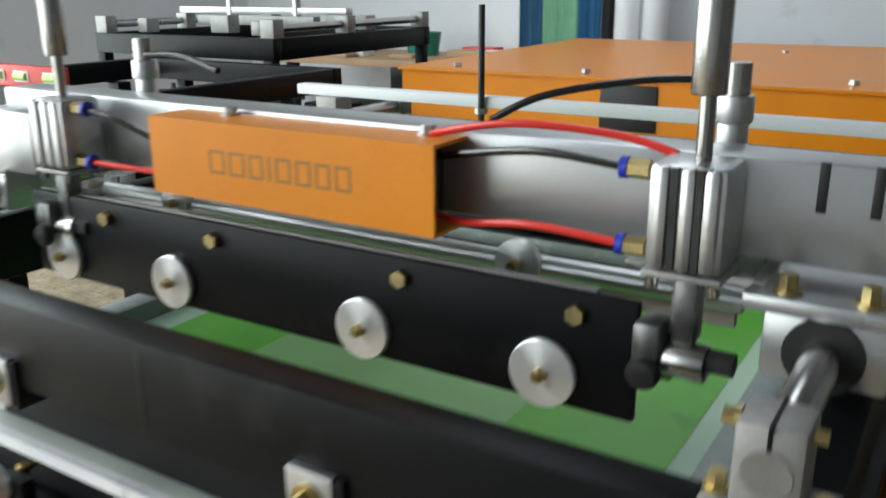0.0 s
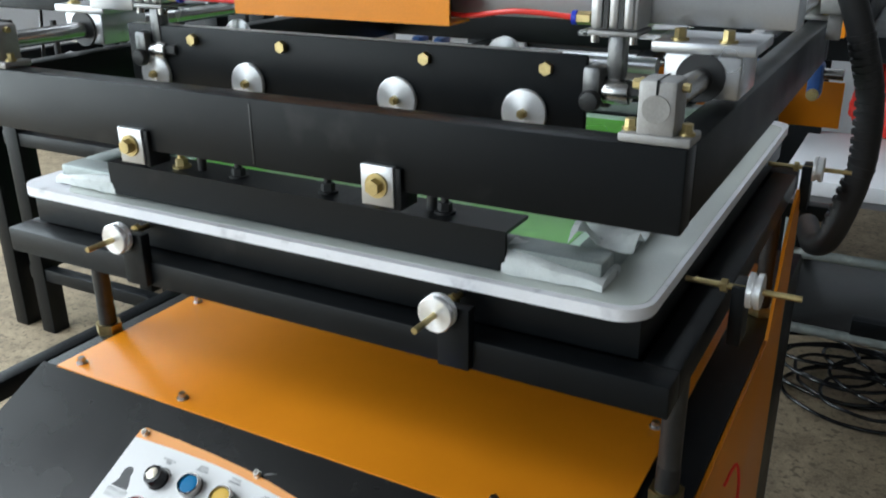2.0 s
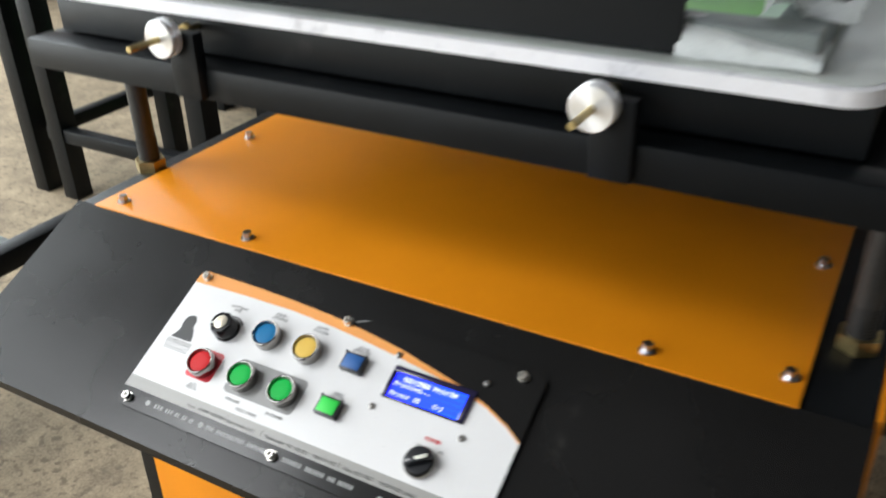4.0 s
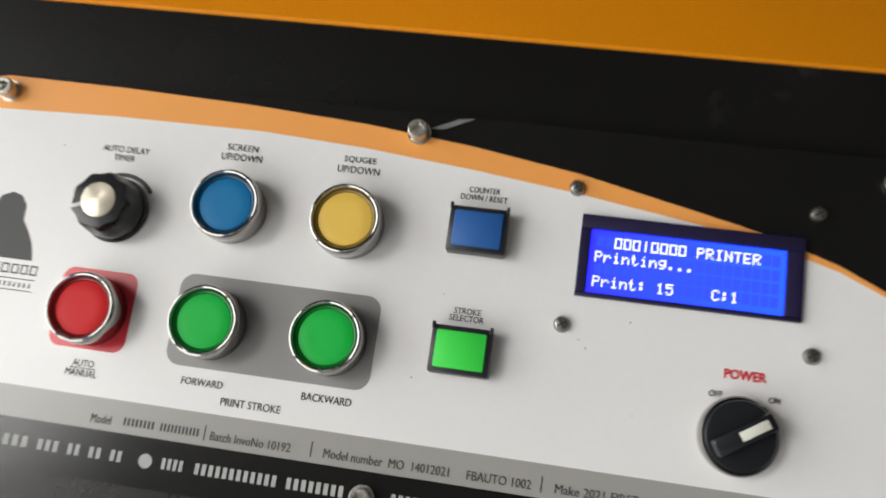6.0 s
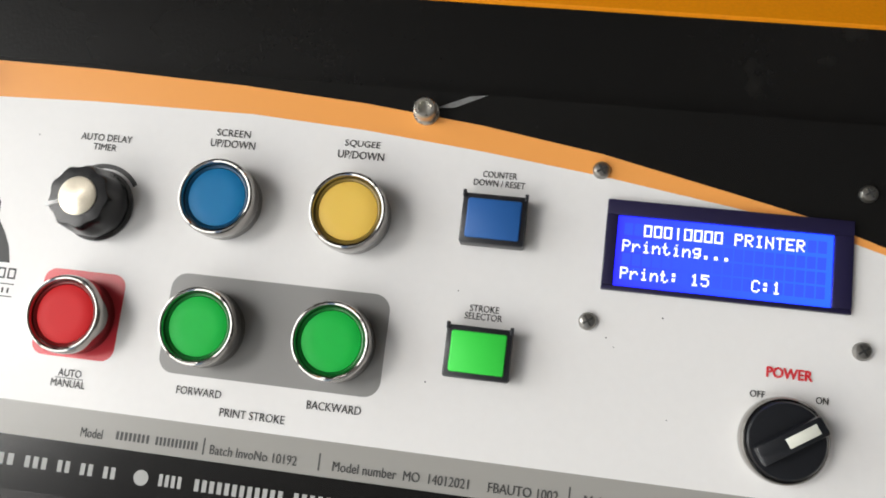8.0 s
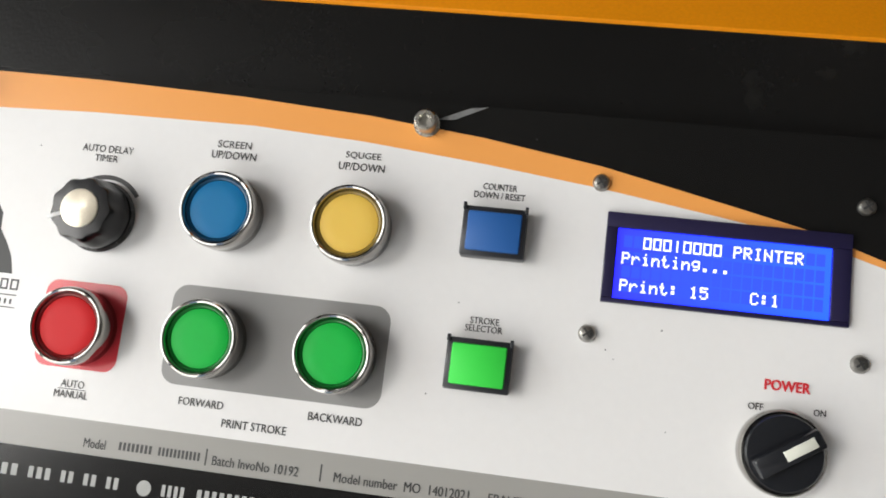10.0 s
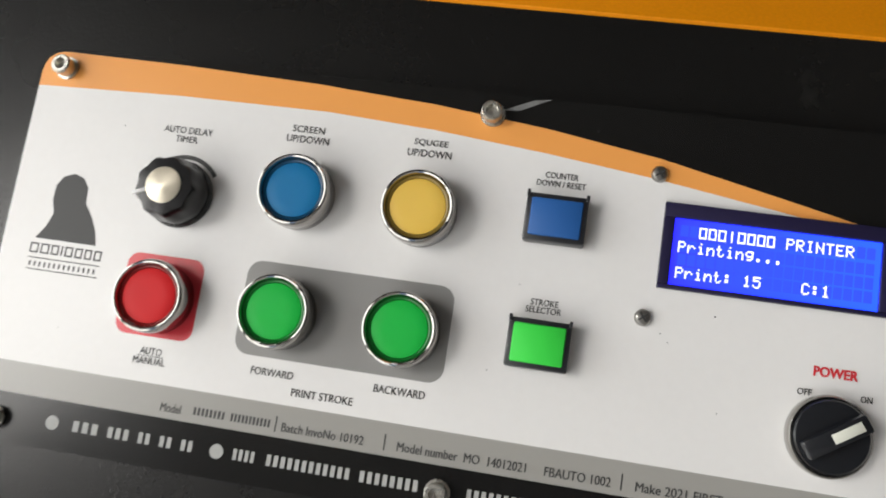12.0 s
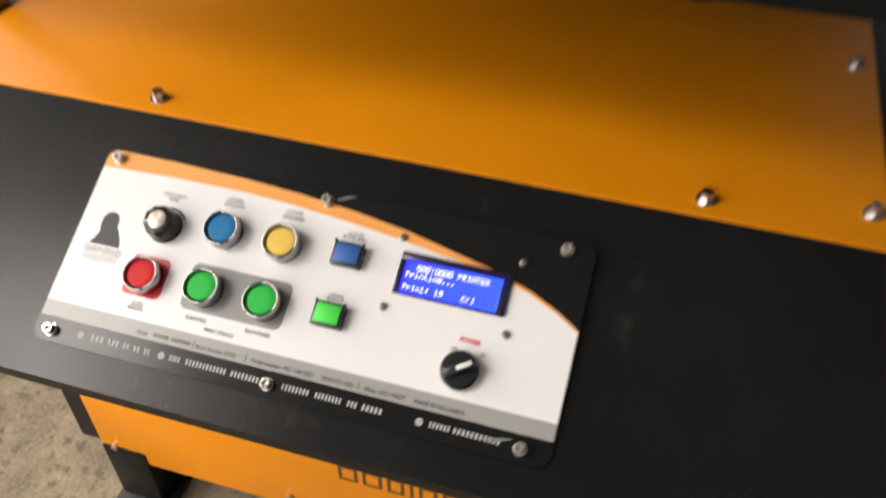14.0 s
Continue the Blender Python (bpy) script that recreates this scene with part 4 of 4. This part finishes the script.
part("red_tube", tube([(-2.94, 2.5, 5.55), (-2.5, 2.52, 5.54), (-1.9, 2.6, 5.52)], 0.029), RED_TUBE, carriage)
part("black_tube", tube([(-2.94, 2.5, 6.05), (-2.5, 2.5, 5.98), (-1.9, 2.6, 5.75)], 0.029), BLACK_TUBE, carriage)
part("black_tube", tube([(-3.35, 3.6, 6.45), (-2.8, 3.6, 6.46), (-2.2, 3.5, 6.35)], 0.035), BLACK_TUBE, carriage)

# ---- lifting hinge behind the table ----
hinge = thing("hinge_stand", (-0.6, 11.5, -6.5), "rear hinge stand with blue bearings and orange covers", "machine frame")
part("rear_cover", box(-3.75, 2.7, 11.6, 11.65, 2.65, 3.55, 0.01), ORANGE, hinge, "orange rear cover")
part("rear_cover", box(3.1, 4.2, 11.6, 11.65, 2.65, 3.5, 0.01), ORANGE, hinge, "orange rear cover")
for x in (-4.0, 2.95):
    part("post", box(x - 0.2, x + 0.2, 11.2, 11.55, -6.5, 3.5, 0.03), BLACK, hinge)
part("shaft", rod((-4.6, 11.0, 3.75), (4.2, 11.0, 3.75), 0.1, 24), STEEL, hinge)
for x in (-4.45, -3.9, 2.65, 3.75):
    b = box(x - 0.12, x + 0.12, 10.8, 11.25, 3.3, 3.95, 0.08)
    bb = part("pillow_bearing", b, BLUE_CAST, hinge, "blue cast iron pillow bearing")
    part("bolt", bolt((x, 10.8, 3.4), (0, -1, 0), 0.08, 0.06, washer=0.11), BRASS, bb)
part("lower_rail", box(-4.4, 4.6, 11.3, 11.6, 0.9, 1.2, 0.02), BLACK, hinge)

# ---- neighbouring presses, half built, and the things round them ----
def press_frame(dx, dy, label, full):
    """The bare black tube frame of another press: legs, rails, deck, table rails and lifting frame."""
    ob = thing("unfinished_press", (-0.6 + dx, 5 + dy, -6.5), label, "machine frame", "unfinished presses")

    def p(name, a, mat=BLACK):
        return part(name, box(a[0] + dx, a[1] + dx, a[2] + dy, a[3] + dy, a[4], a[5], 0.03), mat, ob)

    for x, y in itertools.product((-4.9, 3.3), (1.2, 9.4)) if full else ((-5.6, 1.2), (-4.25, 1.2), (-3.9, 5.1), (1.7, 1.2), (-5.6, 9.4), (-3.4, 9.4), (1.7, 9.4)):
        p("leg", (x, x + 0.6, y, y + 0.6, -6.5, 3.6))
    for z in (-4.6, -0.1):
        for y in (1.25, 9.45):
            p("rail", (-4.4, 3.3, y, y + 0.4, z, z + 0.42))
        for x in (-4.85, 3.35):
            p("rail", (x, x + 0.4, 1.7, 9.4, z, z + 0.42))
    for a in ((-5.5, 3.9, 0.7, 1.05), (-5.5, 3.9, 9.95, 10.3)):
        p("table_rail", (*a, 2.07, 2.42))
    for x in (-5.5, 3.5):
        p("table_rail", (x, x + 0.38, 1.05, 9.95, 2.072, 2.418))
    for x in (-2.4, 0.4, 2.2):
        part("threaded_rod", rod((x + dx, 2.2 + dy, -0.1), (x + dx, 2.2 + dy, 3.6), 0.09, 12), DARK_STEEL, ob)
        part("nut", rod((x + dx, 2.2 + dy, 0.32), (x + dx, 2.2 + dy, 0.5), 0.18, 6), BRASS, ob)
    p("cross_rail", (-4.4, 3.3, 2.0, 2.4, -0.1, 0.3))
    if not full:
        for a in ((-6.7, 2.1, 1.2, 1.6), (-6.7, 2.1, 8.9, 9.3), (-6.7, -6.3, 1.6, 8.9), (1.7, 2.1, 1.6, 8.9)):
            p("lifting_beam", (*a, 4.03, 4.7))
        p("upright", (-4.8, -4.4, 8.9, 9.3, 3.5, 4.03))
        p("upright", (1.7, 2.1, 1.2, 1.6, 3.5, 4.03))
    if full:
        for a in ((-5.05, 3.9, 1.0, 1.42), (-5.05, 3.9, 10.0, 10.4)):
            p("lifting_beam", (*a, 4.73, 5.44))
        for x in (-5.05, 3.5):
            p("lifting_beam", (x, x + 0.4, 1.42, 10.0, 4.732, 5.438))
        for x in (-4.7, 3.6):
            part("guide_rod", rod((x + dx, 1.2 + dy, 5.75), (x + dx, 10.2 + dy, 5.75), 0.14, 20), STEEL, ob)
            for y in (1.3, 5.2, 10.1):
                p("rod_block", (x - 0.3, x + 0.3, y - 0.25, y + 0.25, 5.44, 6.05), CAST)
        part("gantry_beam", box(-4.8 + dx, 3.8 + dx, 5.0 + dy, 5.4 + dy, 6.06, 6.3, 0.02), ALU_LIGHT, ob)
        for x in (-2.0, 1.4):
            part("air_cylinder", rod((x + dx, 5.1 + dy, 5.6), (x + dx, 5.1 + dy, 7.7), 0.16, 20), ALU, ob)
        p("carriage_plate", (-3.4, 2.6, 4.6, 5.0, 5.65, 6.0), CAST)
        for x in (-5.0, 3.4):
            for y in (1.0, 10.0):
                p("upright", (x, x + 0.4, y, y + 0.4, 3.6, 4.73))
        for x, y, w in ((-3.8, 2.0, 0.5), (-1.0, 3.0, 0.9), (1.8, 2.2, 0.4), (2.6, 7.0, 0.6), (-2.8, 7.5, 0.7), (0.4, 8.0, 0.5)):
            p("bracket", (x, x + w, y, y + 0.6, 5.44, 5.8 + 0.3 * w), CAST)
        p("screen_panel", (-4.6, 3.4, 1.5, 9.9, 4.75, 4.85), FRAME_GREY)
    return ob


press_frame(-14.7, 9.2, "black welded tube frame of an unfinished press", False)
press_frame(-19.6, 17.9, "black press frame with a bare aluminium carriage", True)

level = thing("spirit_level", (-16.6, 11.8, 4.7), "red spirit level lying on a black beam", "spirit level")
RED_PAINT = material("red_paint", (0.6, 0.03, 0.02), 0.35, vary=0.1)
part("body", box(-18.6, -14.8, 10.45, 10.7, 4.7, 5.25, 0.03), RED_PAINT, level)
for x in (-17.6, -16.6, -15.4):
    part("vial", rod((x, 10.44, 4.98), (x + 0.45, 10.44, 4.98), 0.1, 14), plain("vial_green", (0.5, 0.75, 0.2), 0.15), level)
    part("window", box(x - 0.08, x + 0.53, 10.43, 10.452, 4.84, 5.12, 0.01), WINDOW_INK, level)

rng = random.Random(11)


def crumpled(centre, size, wrinkle, seed):
    """A bag: a rounded lump with creases."""
    bm = bmesh.new()
    bmesh.ops.create_icosphere(bm, subdivisions=4, radius=1)
    for v in bm.verts:
        n = noise.noise(v.co * 2.2 + Vector((seed, 0, 0))) + 0.6 * abs(noise.noise(v.co * 5.5 + Vector((0, seed, 0))))
        k = 1 + wrinkle * n
        q = Vector((max(-0.85, min(0.85, v.co.x)), max(-0.85, min(0.85, v.co.y)), max(-0.8, v.co.z)))
        v.co = Vector((centre[0] + size[0] * q.x * k, centre[1] + size[1] * q.y * k, centre[2] + size[2] * q.z * k))
    low = min(v.co.z for v in bm.verts)
    for v in bm.verts:
        v.co.z += centre[2] - 0.8 * size[2] - low
    return bm


BAG = material("clear_plastic_bag", (0.62, 0.6, 0.6), 0.25, vary=0.2, scale=25, fine=200, bump=0.3)
bag = thing("plastic_bag", (-18.0, 12.6, 0.32), "crumpled clear plastic bag round a brown carton", "bag")
part("shelf", box(-19.8, -16.4, 11.2, 13.8, 0.32, 0.4, 0.01), BLACK, bag)
part("film", crumpled((-18.0, 12.4, 1.15), (1.1, 0.9, 0.95), 0.25, 2.0), BAG, bag)
part("carton", box(-18.4, -17.3, 11.35, 12.0, 0.5, 1.3, 0.03), CARD, bag, "brown cardboard carton")
part("cord", tube([(-17.4, 11.3, 4.1), (-17.7, 11.3, 2.4), (-18.3, 11.25, 0.6)], 0.05), BLACK_TUBE, bag)


def board(name, a, mat, label, category, lean=0.0):
    m = Matrix.Translation(((a[0] + a[1]) / 2, (a[2] + a[3]) / 2, a[4])) @ Matrix.Rotation(radians(lean), 4, "X")
    return solid(name, box((a[0] - a[1]) / 2, (a[1] - a[0]) / 2, (a[2] - a[3]) / 2, (a[3] - a[2]) / 2, 0, a[5] - a[4], 0.02, None, m), mat, label, category)


board("white_board", (-17.4, -12.2, 21.6, 21.8, -6.5, 3.2), WHITE_BOARD, "white panel leaning behind the press frames", "board", -4)
board("white_board", (-10.2, -6.6, 21.2, 21.4, -6.5, 2.4), WHITE_BOARD, "white panel standing on the floor", "board", -3)
board("green_board", (-15.0, -13.6, 15.8, 15.95, -6.5, 1.2), material("green_paint", (0.08, 0.5, 0.12), 0.5, vary=0.15, spots=((0.2, 0.3, 0.2), 20, 0.66)), "bright green panel leaning on a frame", "board", -8)
board("dark_panel", (-28, -20, 24, 24.3, -6.5, 2.6), material("dark_panel", (0.02, 0.02, 0.022), 0.6), "dark panel standing in the hall", "board", -2)

# conveyor dryer behind the press
dryer = thing("conveyor_dryer", (-3.7, 27, -6.5), "long orange and black conveyor dryer", "machine")
part("hood", prism([(20.0, 3.2), (34.0, 3.2), (34.0, 4.75), (20.0, 4.66)], -11.4, 3.4, side), ORANGE, dryer, "orange sheet hood")
part("hood_rim", prism([(19.9, 4.6), (34.0, 4.7), (34.0, 4.78), (19.9, 4.68)], -11.5, 3.45, side), ORANGE, dryer)
# hood is closed; a black panel paints the dark of its opening
part("opening", box(-4.8, -3.2, 19.94, 20.05, 3.25, 4.5, 0.02), RUBBER, dryer, "black panel standing in for the shaded inside of an opening")
part("end_plate", box(-12.0, -11.4, 20.2, 34, 3.6, 4.6, 0.02), BLACK, dryer)
part("end_plate", box(3.4, 3.9, 20.2, 34, 3.4, 4.6, 0.02), BLACK, dryer)
part("belt_bed", box(-16, 8, 20.6, 33.5, 2.5, 3.2, 0.03), BLACK, dryer)
for x in (-15, -8, 0, 7):
    for y in (21, 33):
        part("leg", box(x - 0.3, x + 0.3, y - 0.3, y + 0.3, -6.5, 2.5, 0.03), BLACK, dryer)
part("base_panel", box(-11, 3, 22, 22.2, -5.6, 2.5, 0.02), BLACK, dryer)
for x, y in ((-5.5, 20.6), (-9.8, 20.7), (1.4, 21.0), (-2.0, 30)):
    part("screw", bolt((x, y, 4.7), (0, 0, 1), 0.13, 0.12), ZINC, dryer)

# cloths and rolls at the far wall
shelf = thing("work_table", (-19, 42, -6.5), "long cluttered brown work table at the wall", "table")
part("top", box(-34, -6, 38, 45, 2.6, 3.0, 0.03), CARD, shelf)
for x in (-33, -20, -7):
    part("leg", box(x - 0.3, x + 0.3, 39, 39.6, -6.5, 2.6, 0.03), BLACK, shelf)


def cloth(x0, x1, y, z0, z1, colour, label, seed):
    bm = bmesh.new()
    n = 36
    rows = []
    for j in range(2):
        rows.append([bm.verts.new((x0 + (x1 - x0) * i / n, y + 0.25 * noise.noise(Vector((i * 0.35, seed, j * 0.3))), z0 if j == 0 else z1)) for i in range(n + 1)])
    for i in range(n):
        bm.faces.new((rows[0][i], rows[0][i + 1], rows[1][i + 1], rows[1][i]))
    bmesh.ops.solidify(bm, geom=bm.faces[:], thickness=0.08)
    solid("hanging_cloth", bm, material("cloth_" + label.split()[0], colour, 0.85, vary=0.15, scale=8, fine=200, bump=0.3), label, "cloth", "cloths on the wall")


cloth(-20.4, -18.9, 45.6, 3.4, 12, (0.05, 0.16, 0.3), "blue cloth hanging on the white wall", 1)
cloth(-18.9, -16.6, 45.7, 3.4, 12, (0.3, 0.6, 0.4), "green cloth hanging on the white wall", 2)
cloth(-16.6, -15.2, 45.6, 3.4, 12, (0.05, 0.2, 0.42), "deep blue cloth hanging on the white wall", 3)
cloth(-15.2, -13.9, 45.8, 3.2, 12, (0.05, 0.055, 0.06), "dark grey cloth hanging on the white wall", 4)
for k, x in enumerate((-13.0, -11.4)):
    solid("film_roll", rod((x, 44, 3.0), (x, 44, 11), 0.7, 32, bev=0.05), WHITE_BOARD, "white upright roll of film at the wall", "roll", "film rolls")
solid("basket", lathe([(0.9, 3.0), (1.1, 4.3), (1.15, 4.35), (1.05, 4.35), (0.85, 3.05)], Matrix.Translation((-25.0, 42, 0)), 32), plain("green_plastic", (0.02, 0.2, 0.14), 0.4), "green plastic basket on the work table", "basket")
for k in range(16):
    x, y = rng.uniform(-33, -7), rng.uniform(38.6, 44)
    w, h = rng.uniform(0.5, 1.6), rng.uniform(0.2, 0.7)
    solid("carton", box(x - w, x + w, y - 0.6, y + 0.6, 3.0, 3.0 + h, 0.04), (CARD, WHITE_BOARD, RED_PAINT, BLUE_CAST, FRAME_GREY)[k % 5], "small box among the clutter on the work table", "box", "boxes on the work table")

# right side: hose, bench, cables
hose = thing("cable_hose", (4.4, 9, 1.2), "thick black corrugated hose hanging beside the press", "hose")
path = [(3.9, 8.7, 6.0), (4.2, 8.8, 5.5), (4.5, 8.9, 4.75), (4.76, 9.0, 3.85), (4.82, 9.0, 2.7), (4.55, 9.0, 1.5), (4.25, 9.5, 1.1), (4.0, 10.8, 1.0)]
part("sleeve", tube(path, 0.2, 16, steps=12), RUBBER, hose)
rings = bmesh.new()
for i in range(len(path) - 1):
    a, b = Vector(path[i]), Vector(path[i + 1])
    if i in (2, 3, 4):
        for k in range(8):
            c = a.lerp(b, k / 8)
            w = (b - a).normalized()
            rod(c, c + w * 0.07, 0.215, 14, rings)
part("rib", rings, RUBBER, hose)

bench = thing("side_bench", (7, 21, -6.5), "low steel bench with white sheets on top", "bench")
part("top", box(2.6, 13, 17.0, 24, -0.5, -0.3, 0.03), ROOF, bench)
for x in (3.0, 12.5):
    for y in (17.8, 23.6):
        part("leg", box(x - 0.15, x + 0.15, y - 0.15, y + 0.15, -6.5, -0.5, 0.02), FRAME_GREY, bench)
for z in (-2.2, -4.4):
    part("rail", rod((3.0, 17.8, z), (12.5, 17.8, z), 0.14, 14), FRAME_GREY, bench)
part("lower_shelf", box(3.0, 12.5, 18, 23.5, -4.5, -4.3, 0.02), DARK_STEEL, bench)
solid("paper_pad", box(2.65, 9.5, 16.9, 22.5, -0.3, 0.1, 0.04), WHITE_BOARD, "thick white paper pad on the steel bench", "paper")
solid("white_carton", box(6.6, 9.0, 18.6, 21.8, 0.1, 1.6, 0.05), WHITE_BOARD, "white carton on the steel bench", "box")
solid("red_bag", crumpled((4.6, 22.4, 0.9), (1.0, 0.8, 1.0), 0.3, 5.0), RED_PAINT, "crumpled dark red bag on the bench", "bag")
solid("violet_bag", crumpled((6.6, 23.2, 1.06), (0.9, 0.7, 1.2), 0.3, 8.0), plain("violet_film", (0.1, 0.06, 0.3), 0.4), "crumpled violet bag on the bench", "bag")
frame_right = thing("floor_frame", (6.5, 16, -6.5), "low black steel tube frame on the floor", "machine frame")
for z in (-3.2,):
    part("rail", box(4.9, 12, 15.4, 15.8, z, z + 0.4, 0.03), BLACK, frame_right)
for x in (8.5, 11.5):
    part("leg", box(x - 0.2, x + 0.2, 15.4, 15.8, -6.5, -2.8, 0.03), BLACK, frame_right)
for k in range(9):
    rr = random.Random(40 + k)
    cx, cy = 5.2 + rr.uniform(-1.4, 1.6), 19.5 + rr.uniform(-1.6, 1.6)
    ra = rr.uniform(0.8, 2.0)
    pts = [(cx + ra * 1.2 * math.cos(a) * (1 + 0.1 * rr.random()), cy + ra * math.sin(a), -6.44 + 0.12 * (k % 4) + 0.06 * rr.random()) for a in [0.45 * j + k for j in range(15)]]
    solid("floor_cable", tube(pts, 0.055, 8, steps=4), BLACK_TUBE, "loose coil of black cable on the concrete floor", "cable", "cables on the floor")
low_frame = thing("floor_frame", (-11.2, 5, -6.5), "low black steel tube frame beside the press", "machine frame")
part("rail", box(-11.45, -11.0, -2, 10.4, -3.4, -2.95, 0.03), BLACK, low_frame)
for y in (-1.8, 10.0):
    part("leg", box(-11.45, -11.0, y, y + 0.4, -6.5, -3.4, 0.03), BLACK, low_frame)
part("tray", box(-14.5, -11.5, -2, 4, -3.3, -3.1, 0.02), FRAME_GREY, low_frame)
